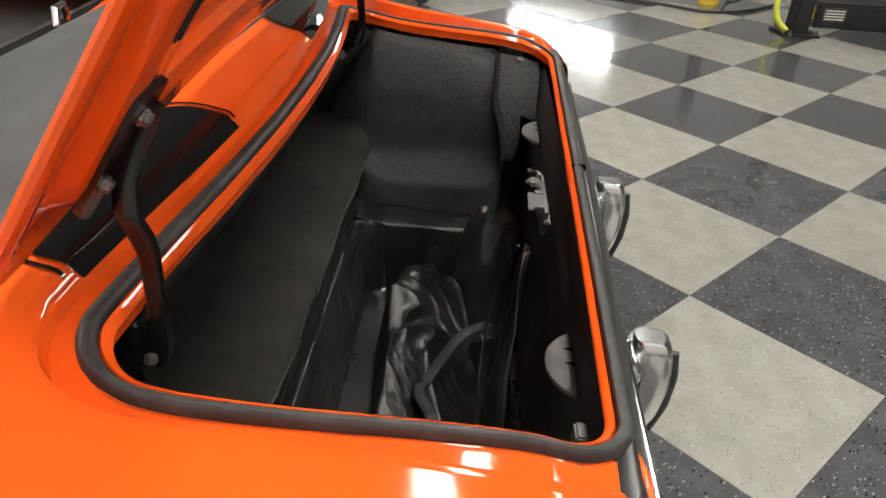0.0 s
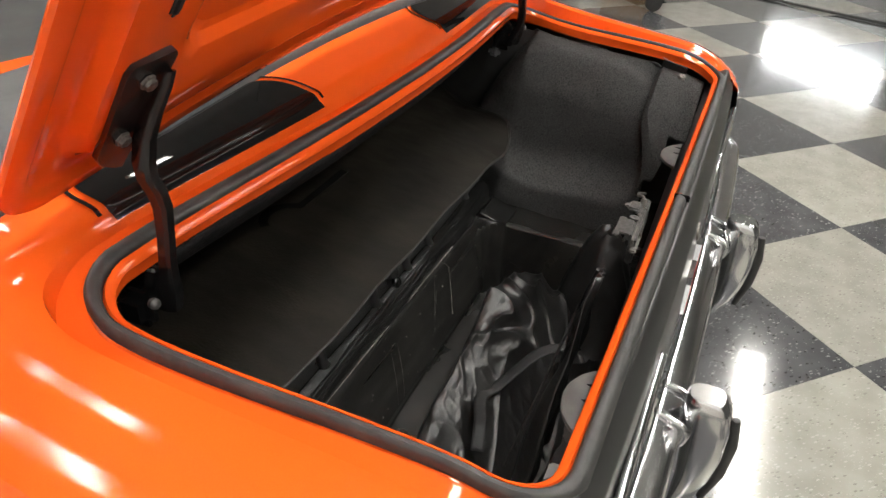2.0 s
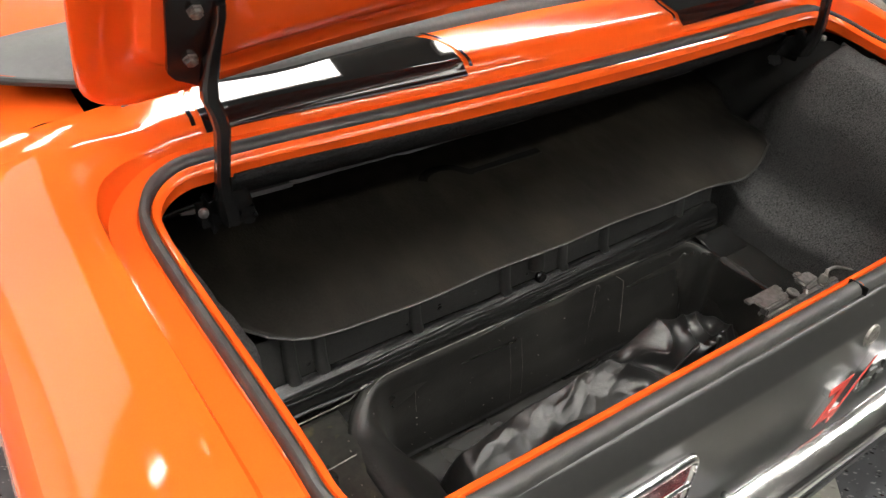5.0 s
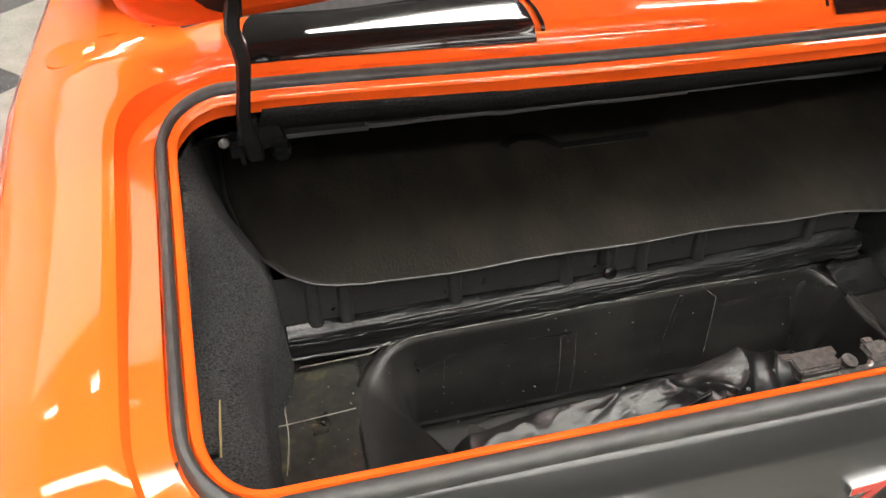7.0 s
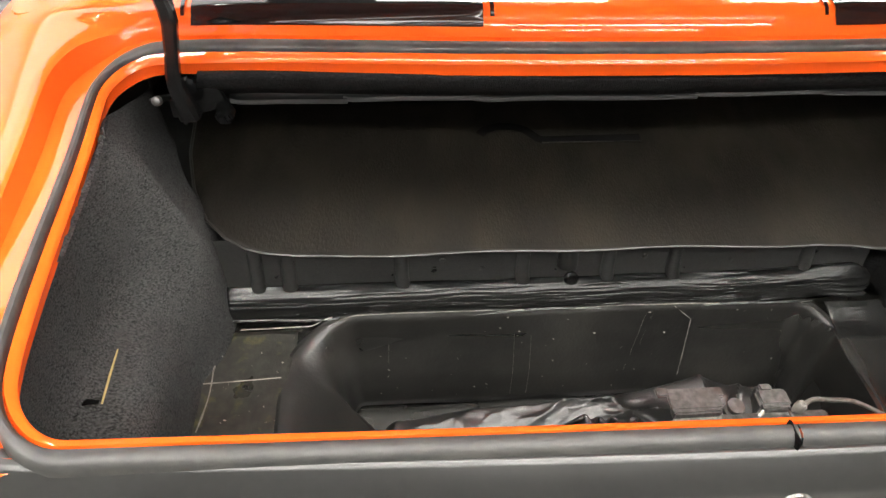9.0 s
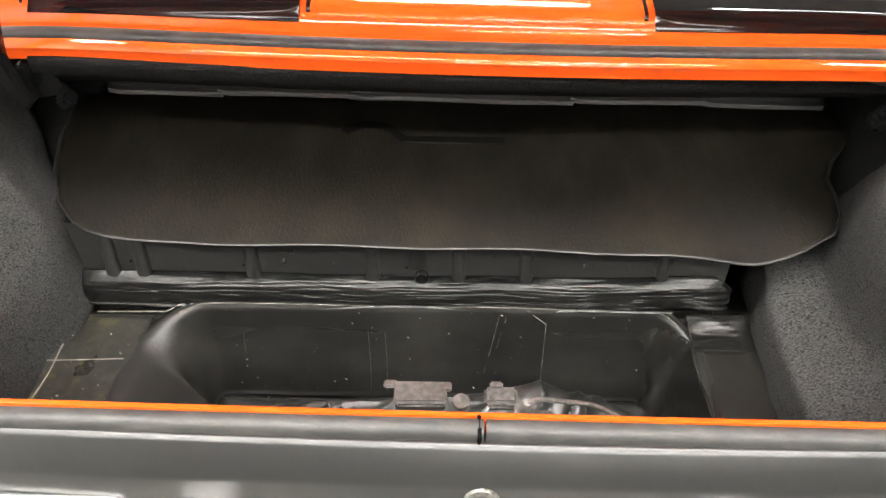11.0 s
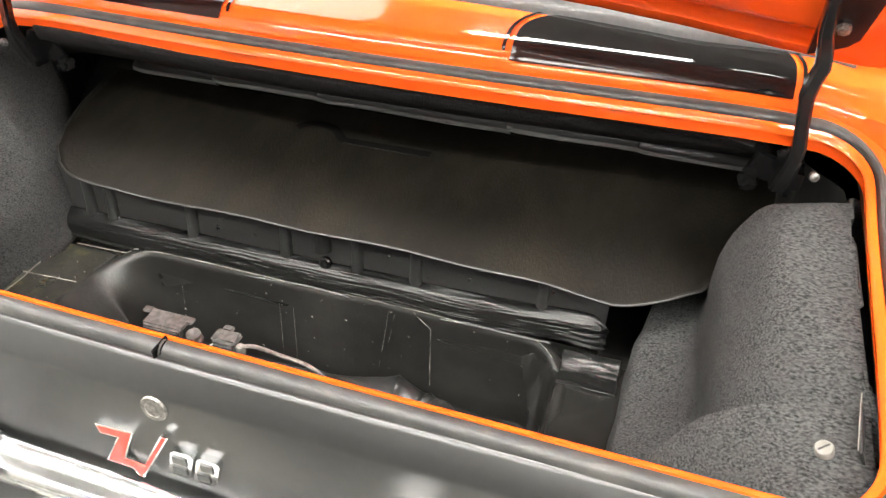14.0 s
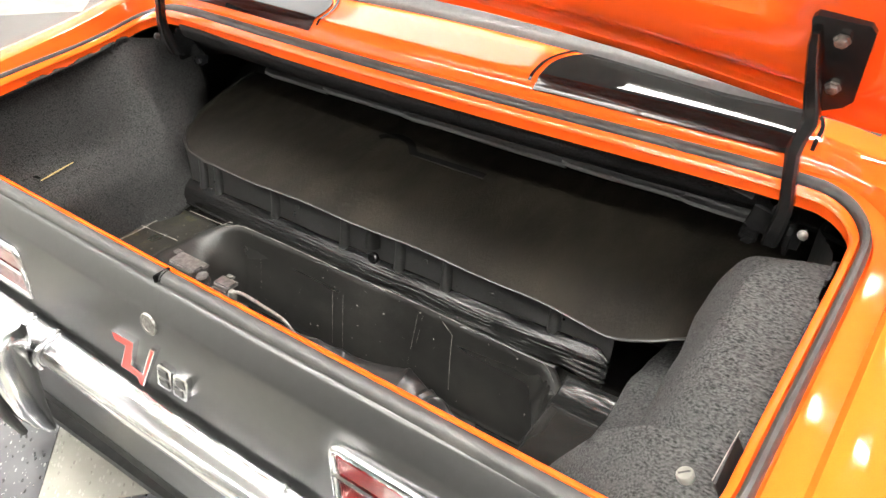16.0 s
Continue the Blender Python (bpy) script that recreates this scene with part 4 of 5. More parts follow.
inner("grommet", lathe([(0.014, 0.030), (0.0155, 0.012), (0.0165, 0.0), (0.0165, -0.010), (0.012, -0.014), (0.0005, -0.014)], (-0.074, 0.506, 0.513), (0, 0.1, 1), 20), TUB, car, "dull black plug under the board")
inner("grommet", lathe([(0.012, -0.004), (0.012, 0.003), (0.008, 0.006), (0.0005, 0.004)], (-0.066, 0.495, 0.482), (0, -1, 0.4), 14), SEALER, car)

# big sagging fibreboard divider
BS = 0.03 / 0.205


def div_z(x, y):
    z = 0.617 + BS * (y - 0.68)
    z += -0.012 * ss(x, 0.3, 0.45) * (1 - ss(x, 0.45, 0.52)) * (1 - ss(y, 0.45, 0.60))
    z += 0.018 * ss(x, 0.50, 0.60) * (1 - ss(y, 0.45, 0.62))
    return z + wob(x, y, 0, 3.0, 0.004)


LEFT = [(0.452, -0.50), (0.458, -0.545), (0.468, -0.575), (0.49, -0.607), (0.53, -0.64), (0.60, -0.668), (0.68, -0.685), (0.80, -0.69)]
RIGHT = [(0.452, 0.45), (0.458, 0.49), (0.468, 0.525), (0.49, 0.575), (0.53, 0.602), (0.58, 0.614), (0.62, 0.614), (0.66, 0.634), (0.70, 0.668), (0.80, 0.74)]
rows = []
for y in [0.452, 0.455, 0.459, 0.464, 0.47, 0.48, 0.49] + list(np.linspace(0.505, 0.80, 24)):
    xl = float(np.interp(y, [p[0] for p in LEFT], [p[1] for p in LEFT]))
    xr = float(np.interp(y, [p[0] for p in RIGHT], [p[1] for p in RIGHT]))
    row = []
    for i in range(81):
        x = xl + (xr - xl) * i / 80
        yy = y + (0.006 - 0.012 * (x + 0.3)) * (1 - ss(y, 0.45, 0.6)) + 0.002 * math.sin(x * 22) * (1 - ss(y, 0.45, 0.5))
        row.append(Vector((x, yy, div_z(x, yy))))
    rows.append(row)
rim_pts = [r[0] for r in rows[::-1]] + rows[0] + [r[-1] for r in rows[:24]]
divider = solid(inner("divider_board", loft(rows), DIVIDER, car, "brown-black fibreboard trunk divider, sagging at the edge"), 0.004, -1)
inner("piping", tube([p + Vector((0, -0.001, 0.0)) for p in rim_pts], 0.0027, 6), PIPING, divider)
# hook-shaped slot in the divider, its shade a black strip laid on top, with a raised lower lip


def on_div(x, y, up):
    return Vector((x, y, div_z(x, y) + up))


hook = [(-0.205, 0.702), (-0.196, 0.713), (-0.175, 0.722), (-0.15, 0.722), (-0.128, 0.714), (-0.112, 0.698), (-0.100, 0.689), (-0.06, 0.689), (0.0, 0.690), (0.072, 0.691)]
hk = smooth_path([(x, y, 0) for x, y in hook], 6)
rows = []
for i, p in enumerate(hk):
    d = (hk[min(i + 1, len(hk) - 1)] - hk[max(0, i - 1)]).normalized()
    nrm = Vector((-d.y, d.x, 0))
    rows.append([on_div(*(p + nrm * w)[:2], u) for w, u in ((-0.0085, 0.0055), (-0.004, 0.006), (0.0, 0.006), (0.004, 0.006), (0.0085, 0.0055))])
inner("hook_slot", loft(rows), PITCH, divider, "black hook-shaped slot")
inner("slot_lip", tube([on_div(x, 0.681, 0.006) for x in np.linspace(-0.10, 0.072, 14)], 0.0012, 6), DIVIDER, divider)

# shelf brace above the divider in overlapping lengths: dark face, folded lip with bright sheen painted in
for xa, xb, dz in ((-0.63, -0.43, 0.0), (-0.437, -0.20, 0.003), (-0.207, 0.20, -0.002), (0.193, 0.44, 0.002), (0.433, 0.655, -0.001)):
    face, lip = [], []
    for x in np.linspace(xa, xb, 16):
        end = 0.004 * (1 - ss(x, xa, xa + 0.02))
        w_ = dz + wob(x, 0, 8, 6, 0.003)
        face.append([Vector((x, y, z + w_)) for y, z in ((0.785, 0.650 + end), (0.795, 0.661), (0.808, 0.672), (0.822, 0.688), (0.83, 0.70))])
        lip.append([Vector((x, y, z + w_ + end)) for y, z in ((0.800, 0.637), (0.789, 0.6385), (0.7835, 0.643), (0.7835, 0.650), (0.787, 0.653))])
    brace = solid(inner("brace", loft(face), BRACE, car), 0.003)
    inner("brace_lip", loft(lip), LIP, brace, "lighter folded lip")
# dark felt roof of the trunk under the deck
rows = []
for y, z in ((0.524, 0.860), (0.528, 0.846), (0.537, 0.830), (0.56, 0.808), (0.59, 0.794), (0.62, 0.772), (0.66, 0.754), (0.72, 0.735), (0.80, 0.715), (0.86, 0.70)):
    near, half = 1 - ss(y, 0.52, 0.82), 0.60 + 0.15 * ss(y, 0.50, 0.66)
    row = []
    for x in np.linspace(-half, half, 40):
        up = rim_z(x, 0.502 + bow(x)) - 0.018 - 0.870
        row.append(Vector((x, y + bow(x) * near + wob(x, y, 6, 5, 0.006) * (1 - near), z - 0.006 + up * near - 0.035 * (1 - near) * ss(abs(x), 0.58, 0.74) + wob(x, y, 7, 7, 0.007) * (1.15 - near))))
    rows.append(row)
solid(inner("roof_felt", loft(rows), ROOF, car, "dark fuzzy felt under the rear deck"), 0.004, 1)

# dark felt hanging in the front corner
rows = []
for y in np.linspace(0.43, 0.86, 20):
    top = rim_z(0.70, min(y, 0.50)) - 0.045 - 0.30 * max(0.0, y - 0.50)
    rows.append([Vector((0.712 - 0.03 * ss(y, 0.46, 0.62) + wob(y, z_, 1, 9, 0.010), y, z_)) for z_ in np.linspace(0.42, top, 14)])
inner("corner_felt", loft(rows), TUB, car, "dark felt in the front corner of the trunk")

# felt side liners
RSEC = {
    0.112: [(0.50, 0.40), (0.51, 0.45), (0.52, 0.50), (0.535, 0.54), (0.55, 0.56), (0.558, 0.58), (0.575, 0.63), (0.60, 0.675), (0.635, 0.70), (0.68, 0.715), (0.735, 0.735)],
    0.14: [(0.475, 0.400), (0.480, 0.450), (0.490, 0.490), (0.515, 0.510), (0.548, 0.530), (0.566, 0.560), (0.58, 0.63), (0.602, 0.69), (0.637, 0.728), (0.68, 0.745), (0.74, 0.765)],
    0.20: [(0.474, 0.400), (0.477, 0.440), (0.485, 0.478), (0.513, 0.494), (0.556, 0.512), (0.585, 0.548), (0.585, 0.64), (0.605, 0.715), (0.64, 0.76), (0.685, 0.775), (0.75, 0.810)],
    0.30: [(0.482, 0.400), (0.484, 0.440), (0.490, 0.472), (0.518, 0.487), (0.560, 0.508), (0.585, 0.545), (0.585, 0.65), (0.60, 0.725), (0.632, 0.78), (0.68, 0.80), (0.755, 0.835)],
    0.38: [(0.490, 0.400), (0.492, 0.440), (0.496, 0.474), (0.521, 0.488), (0.565, 0.510), (0.583, 0.550), (0.583, 0.66), (0.598, 0.73), (0.628, 0.79), (0.675, 0.812), (0.76, 0.845)],
    0.43: [(0.493, 0.400), (0.495, 0.440), (0.497, 0.482), (0.523, 0.500), (0.566, 0.515), (0.580, 0.555), (0.579, 0.665), (0.595, 0.73), (0.625, 0.785), (0.67, 0.805), (0.76, 0.835)],
    0.465: [(0.499, 0.400), (0.499, 0.440), (0.500, 0.490), (0.525, 0.507), (0.570, 0.522), (0.580, 0.560), (0.582, 0.665), (0.592, 0.735), (0.618, 0.782), (0.66, 0.798), (0.76, 0.825)],
    0.50: [(0.508, 0.400), (0.508, 0.440), (0.508, 0.495), (0.532, 0.512), (0.572, 0.528), (0.585, 0.560), (0.59, 0.65), (0.602, 0.71), (0.632, 0.752), (0.675, 0.768), (0.76, 0.775)],
    0.54: [(0.512, 0.400), (0.514, 0.440), (0.518, 0.498), (0.540, 0.515), (0.585, 0.530), (0.602, 0.560), (0.61, 0.635), (0.625, 0.675), (0.655, 0.70), (0.69, 0.71), (0.76, 0.720)],
    0.58: [(0.515, 0.400), (0.517, 0.460), (0.522, 0.500), (0.545, 0.520), (0.590, 0.535), (0.605, 0.555), (0.615, 0.595), (0.63, 0.615), (0.65, 0.63), (0.69, 0.635), (0.76, 0.645)],
}
LSEC = {
    0.035: [(0.655, 0.40), (0.655, 0.46), (0.657, 0.52), (0.662, 0.548), (0.69, 0.558), (0.725, 0.562), (0.748, 0.59), (0.757, 0.66), (0.755, 0.71), (0.735, 0.755)],
    0.14: [(0.650, 0.400), (0.652, 0.450), (0.656, 0.500), (0.663, 0.535), (0.690, 0.560), (0.725, 0.572), (0.750, 0.600), (0.76, 0.68), (0.757, 0.735), (0.74, 0.785)],
    0.26: [(0.652, 0.400), (0.655, 0.460), (0.660, 0.510), (0.668, 0.545), (0.690, 0.572), (0.725, 0.588), (0.748, 0.620), (0.758, 0.70), (0.757, 0.755), (0.745, 0.81)],
    0.36: [(0.655, 0.400), (0.656, 0.470), (0.664, 0.520), (0.678, 0.550), (0.700, 0.577), (0.730, 0.590), (0.745, 0.630), (0.75, 0.73), (0.752, 0.78), (0.745, 0.83)],
    0.43: [(0.628, 0.405), (0.632, 0.480), (0.645, 0.535), (0.655, 0.560), (0.675, 0.590), (0.695, 0.615), (0.712, 0.670), (0.715, 0.755), (0.73, 0.79), (0.74, 0.835)],
    0.475: [(0.618, 0.420), (0.624, 0.480), (0.630, 0.550), (0.634, 0.600), (0.645, 0.630), (0.655, 0.660), (0.675, 0.705), (0.69, 0.75), (0.705, 0.775), (0.73, 0.81)],
    0.55: [(0.632, 0.42), (0.63, 0.48), (0.632, 0.56), (0.645, 0.60), (0.66, 0.63), (0.675, 0.66), (0.69, 0.705), (0.70, 0.75), (0.708, 0.775), (0.715, 0.79)],
    0.66: [(0.70, 0.42), (0.70, 0.48), (0.70, 0.56), (0.70, 0.60), (0.70, 0.63), (0.70, 0.66), (0.705, 0.69), (0.708, 0.71), (0.71, 0.73), (0.712, 0.75)],
}
for sgn, sec, nm in ((1, RSEC, "grey felt side liner bulging over the wheel housing"), (-1, LSEC, "grey felt side liner with a cut notch")):
    rows = []
    for y in np.linspace(min(sec), max(sec), 46):
        pts = smooth_path([(sgn * x, y, z) for x, z in interp(sec, y)], 6)
        row = [p + Vector((sgn * (wob(p.x, p.y, p.z, 11, 0.006) + wob(p.y, p.z, p.x, 24, 0.0035)), wob(p.y, p.z, p.x, 11, 0.003), wob(p.z, p.x, p.y, 9, 0.006))) for p in pts]
        top = rim_z(0.72, y) - 0.034
        rows.append([Vector((math.copysign(min(abs(p.x), 0.785 - 0.07 * ss(p.z, top - 0.04, top - 0.005)), p.x), p.y, min(p.z, top))) for p in row])
    solid(inner("side_liner", loft(rows), FELT, car, nm), 0.005, 1 if sgn < 0 else -1)

# loose felt flap over the liner's rear end
FLAP = [(0.495, 0.55), (0.505, 0.60), (0.525, 0.645), (0.556, 0.690), (0.585, 0.722), (0.63, 0.757), (0.675, 0.774), (0.715, 0.776)]
rows = []
for y in list(np.linspace(0.034, 0.138, 14)) + [0.145, 0.149, 0.150, 0.149]:
    curl = 0.022 * ss(y, 0.140, 0.150) + (0.01 if len(rows) == 17 else 0.0)
    raised = 0.012 * ss(y, 0.06, 0.135)
    pts = smooth_path([(x, y - 0.03 * ss(0.56 - x, 0.0, 0.06), min(z - 0.028 + 0.2275 * min(y, 0.14) * 0.9, rim_z(0.7, y) - 0.02) - curl + raised * (1 - ss(x, 0.60, 0.68))) for x, z in FLAP], 5)
    cut_ = 0.36 * (1 - ss(y, 0.085, 0.125)) * (len(pts) - 1)
    pts = [pts[int(q)].lerp(pts[min(int(q) + 1, len(pts) - 1)], q - int(q)) for q in np.linspace(cut_, len(pts) - 1, len(pts))]
    rows.append([p + Vector((wob(p.x, p.y, p.z, 14, 0.004), 0, wob(p.z, p.x, p.y, 16, 0.004))) for p in pts])
solid(inner("liner_flap", loft(rows), FELT, car, "loose grey felt flap pinned over the liner"), 0.004, -1)
pin = inner("push_pin", lathe([(0.0088, -0.006), (0.009, 0.001), (0.0078, 0.0028), (0.0005, 0.0036)], (0.669, 0.087, 0.7705), (-0.35, -0.15, 0.9), 18), PIN, car, "pale plastic push pin with a slot")
inner("pin_slot", box((0.6677, 0.0865, 0.774), (0.012, 0.0016, 0.001), pose(0, 0, 0, -9, -21, 30)), TUB, pin, "", False)
strip = inner("edge_strip", box((0.7035, 0.112, 0.776), (0.0025, 0.062, 0.032), pose(0, 0, 0, 12, -24, -6), bevel=0.001), TUB, car)
inner("worn_lip", tube([(0.6985, 0.143, 0.799), (0.696, 0.112, 0.791), (0.694, 0.083, 0.784)], 0.0006, 5), WORN, strip)
# cut notch in the other liner with its yellowed backing edge
inner("backing_edge", tube([(-0.712, 0.288, 0.595), (-0.714, 0.250, 0.590), (-0.715, 0.212, 0.585)], [0.001, 0.0016, 0.0012], 6), BRASS, car, "yellowed backing edge of the cut liner")
# black sheet laid in for the shade inside the notch
rows = [[Vector((x, y + d + 0.008, 0.5865 + 0.003 * math.sin(3.14 * (d + 0.012) / 0.024))) for d in np.linspace(-0.5, 0.5, 5) * w_] for x, y, w_ in ((-0.717, 0.204, 0.005), (-0.74, 0.205, 0.012), (-0.752, 0.214, 0.024))]
inner("notch_gap", loft(rows), PITCH, car)

# half-round tail lamp covers standing out of the rear wall, two clip notches painted as dark shade
for sgn in (-1, 1):
    arc = [(0.08 * math.sin(a_), 0.08 * math.cos(a_)) for a_ in np.linspace(-1.02, 1.02, 25)]
    rows = [[Vector((sgn * 0.432 + x * k, 0.042 + (y - 0.042) * k, 0.668 + 0.004 * (1 - k * k) + dz)) for x, y in arc] for k, dz in ((1.0, -0.006), (1.0, 0.0), (0.93, 0.002), (0.6, 0.002), (0.25, 0.002), (0.02, 0.002))]
    cover_ = inner("lamp_housing", loft(rows), PALE, car, "pale grey half-round tail lamp cover")
    for nx in (-0.012, 0.020):
        inner("clip_notch", loft([[Vector((sgn * 0.432 + nx - 0.006, 0.040, 0.677)), Vector((sgn * 0.432 + nx + 0.006, 0.040, 0.677))], [Vector((sgn * 0.432 + nx - 0.001, 0.054, 0.677)), Vector((sgn * 0.432 + nx + 0.001, 0.054, 0.677))]]), PITCH, cover_)
inner("corner_clip", box((-0.60, 0.052, 0.69), (0.030, 0.016, 0.03), bevel=0.003), PALE, car)
inner("striker_lip", box((-0.012, 0.020, 0.7535), (0.115, 0.007, 0.012), bevel=0.002), ORANGE, car)

# latch striker on the rear wall
latch = inner("latch", box((0.0, 0.062, 0.695), (0.16, 0.012, 0.05), bevel=0.003), STEEL, car, "dull steel trunk latch with a pale cap")
bm = bmesh.new()
add_box(bm, (-0.058, 0.081, 0.7275), (0.054, 0.026, 0.004), bevel=0.0015)
add_box(bm, (-0.058, 0.070, 0.722), (0.050, 0.012, 0.012), bevel=0.002)
add_box(bm, (-0.089, 0.090, 0.7285), (0.014, 0.010, 0.004), bevel=0.0015)
add_box(bm, (-0.031, 0.088, 0.7275), (0.010, 0.012, 0.004), bevel=0.0015)
inner("latch_block", bm, STEEL, latch, "brownish steel latch block with two ears")
bm = box((-0.058, 0.062, 0.7125), (0.052, 0.006, 0.016), bevel=0.0015)
add_box(bm, (-0.060, 0.058, 0.7015), (0.066, 0.012, 0.006), bevel=0.002)
add_box(bm, (-0.036, 0.058, 0.708), (0.012, 0.010, 0.008), bevel=0.002)
inner("latch_plate", bm, BOLT, latch, "bare steel plate with a folded foot")
inner("latch_post", lathe([(0.006, -0.03), (0.006, -0.008), (0.0098, -0.006), (0.0098, -0.002), (0.0065, -0.001), (0.0065, 0.003), (0.0088, 0.004), (0.0088, 0.007), (0.004, 0.0075), (0.0005, 0.006)], (-0.017, 0.072, 0.720), (0.05, -0.1, 1), 16), STEEL, latch)
inner("latch_arm", tube(smooth_path([(-0.026, 0.062, 0.703), (-0.012, 0.058, 0.710), (0.004, 0.062, 0.716), (0.012, 0.068, 0.720)], 5), 0.0035, 8), BOLT, latch)
bm = box((0.024, 0.078, 0.7265), (0.034, 0.022, 0.008), bevel=0.0035, seg=3)
add_box(bm, (0.020, 0.090, 0.728), (0.014, 0.010, 0.005), bevel=0.002)
add_box(bm, (0.024, 0.068, 0.7195), (0.030, 0.012, 0.008), bevel=0.003)
inner("latch_jaw", bm, STEEL, latch, "rounded brownish steel clamp")
bm = box((0.024, 0.0605, 0.712), (0.032, 0.006, 0.006), bevel=0.002)
add_box(bm, (0.012, 0.060, 0.704), (0.060, 0.010, 0.007), bevel=0.002)
add_box(bm, (0.039, 0.062, 0.714), (0.006, 0.010, 0.016), bevel=0.002)
inner("latch_foot", bm, BOLT, latch)
for px_, pz_ in ((-0.075, 0.712), (0.034, 0.716)):
    inner("latch_screw", lathe([(0.005, 0.0), (0.005, 0.003), (0.003, 0.0045), (0.0005, 0.0045)], (px_, 0.074, pz_), (0, 0.9, 0.4), 10), BOLT, latch)
inner("latch_cap", lathe([(0.004, -0.012), (0.0058, -0.004), (0.0058, 0.003), (0.004, 0.0065), (0.0005, 0.007)], (0.049, 0.067, 0.726), (0.1, -0.1, 1), 14), PIN, latch)
inner("latch_rod", tube(smooth_path([(0.050, 0.066, 0.731), (0.064, 0.072, 0.730), (0.09, 0.080, 0.716), (0.125, 0.084, 0.704), (0.16, 0.075, 0.69)], 6), 0.0026, 8), BOLT, latch)

# ---- crumpled vinyl cover lying in the well ----
cover = tagged(new("vinyl_cover"), "crumpled glossy black vinyl cover lying in trunk well", "cover")
cover.location = (-0.05, 0.22, 0.30)


def ridged(x, y, s):
    v = 1 - abs(noise.noise(Vector((x * s, y * s, 1.7)))) * 2.2
    return max(0.0, v) ** 3


rows = []
for v in np.linspace(0.0, 1.0, 110):
    row = []
    for x in np.linspace(-0.43, 0.27, 190):
        ridge = 0.318 + 0.03 * ss(x, -0.42, -0.2) + 0.012 * math.sin(x * 9) - 0.03 * ss(x, 0.12, 0.25)
        y = 0.09 + (ridge + 0.03 - 0.09) * v
        peak = 0.362 + 0.012 * math.sin(x * 7 + 1) + 0.030 * math.exp(-((x - 0.12) / 0.07) ** 2)
        wx_ = x + 0.03 * noise.noise(Vector((x * 4, y * 4, 9)))
        wy_ = y + 0.03 * noise.noise(Vector((x * 4, y * 4, 4)))
        left = 1 - ss(x, -0.06, 0.06)
        rear = ss(y, 0.10, ridge) ** 0.8
        front = 1 - ss(y, ridge - 0.006, ridge + 0.04)
        z = 0.215 + (peak - 0.215) * rear * front * ss(x, -0.44, -0.36)
        z += left * (0.008 * ridged(wx_ * 0.7, wy_ * 2.6 - wx_ * 0.5, 5) + 0.003 * ridged(wx_ * 0.45 + wy_ * 0.5, wy_ * 1.2 - wx_ * 0.9, 12) + 0.0016 * ridged(wx_ * 0.6 + wy_ * 0.5, wy_ * 1.6 - wx_ * 1.1, 24))
        z += (1 - left) * front * (0.036 * ridged(wx_ * 1.1 + wy_ * 0.7, wy_ * 1.1, 6.5) + 0.012 * ridged(wx_ - wy_, wy_ + wx_ * 0.4, 13) - 0.012) + 0.001 * noise.noise(Vector((wx_ * 34, wy_ * 34, 7)))
        row.append(Vector((x + 0.05, y - 0.22, z - 0.30)))
    rows.append(row)
solid(part("sheet", loft(rows), VINYL, cover), 0.002)
# the tall hump of vinyl over the right of the well
rows = []
for y in np.linspace(0.045, 0.33, 60):
    row = []
    for x in np.linspace(0.17, 0.49, 70):
        wx_, wy_ = x + 0.02 * noise.noise(Vector((x * 7, y * 7, 3))), y + 0.02 * noise.noise(Vector((x * 7, y * 7, 8)))
        r = math.hypot((wx_ - 0.335 - 0.2 * (wy_ - 0.16)) / 0.15, (wy_ - 0.16) / 0.135)
        g = 1 - ss(r, 0.12, 1.0)
        fold = ridged(wx_ * 1.6, wy_ * 0.7 + 0.3, 8) * 4 * g * (1 - g)
        crumple = ridged(wx_ * 1.2 + wy_, wy_ * 1.5, 15) * ss(g, 0.55, 0.95)
        row.append(Vector((x + 0.05, y - 0.22, 0.212 + 0.27 * g ** 0.9 + 0.022 * fold + 0.016 * crumple - 0.30)))
    rows.append(row)
solid(part("hump", loft(rows), VINYL, cover), 0.002)
# a fold hanging down from the latch
rows = []
for v in np.linspace(0, 1, 30):
    row = []
    for u in np.linspace(0, 1, 26):
        x = -0.10 + (-0.16 - 0.16 * v) * (0.15 + 0.85 * u) + 0.10 * u * (1 - v)
        y = 0.085 + 0.05 * v + 0.014 * math.sin(u * 15 + v * 3) * (0.3 + v) + 0.01 * noise.noise(Vector((u * 4, v * 5, 2)))
        row.append(Vector((x + 0.05, y - 0.22, 0.68 - 0.36 * v - 0.30)))
    rows.append(row)
solid(part("hanging_fold", loft(rows), VINYL, cover), 0.002)
part("seam_piping", tube([(x + 0.05, y - 0.22, z - 0.30) for x, y, z in smooth_path([(-0.10, 0.098, 0.66), (-0.05, 0.125, 0.55), (-0.12, 0.145, 0.45), (-0.26, 0.15, 0.42), (-0.36, 0.15, 0.42)], 8)], 0.003, 6), VINYL, cover)
strap_path = smooth_path([(0.05, 0.13, 0.37), (0.0, 0.175, 0.385), (-0.04, 0.205, 0.378), (-0.10, 0.25, 0.335), (-0.16, 0.262, 0.35), (-0.24, 0.234, 0.372), (-0.29, 0.22, 0.352)], 8)
rows = []
for i, p in enumerate(strap_path):
    d = strap_path[min(i + 1, len(strap_path) - 1)] - strap_path[max(i - 1, 0)]
    nrm = Vector((-d.y, d.x, 0)).normalized()
    rows.append([Vector((p.x + 0.05, p.y - 0.22, p.z - 0.30)) + nrm * w_ for w_ in (-0.012, -0.006, 0.0, 0.006, 0.012)])
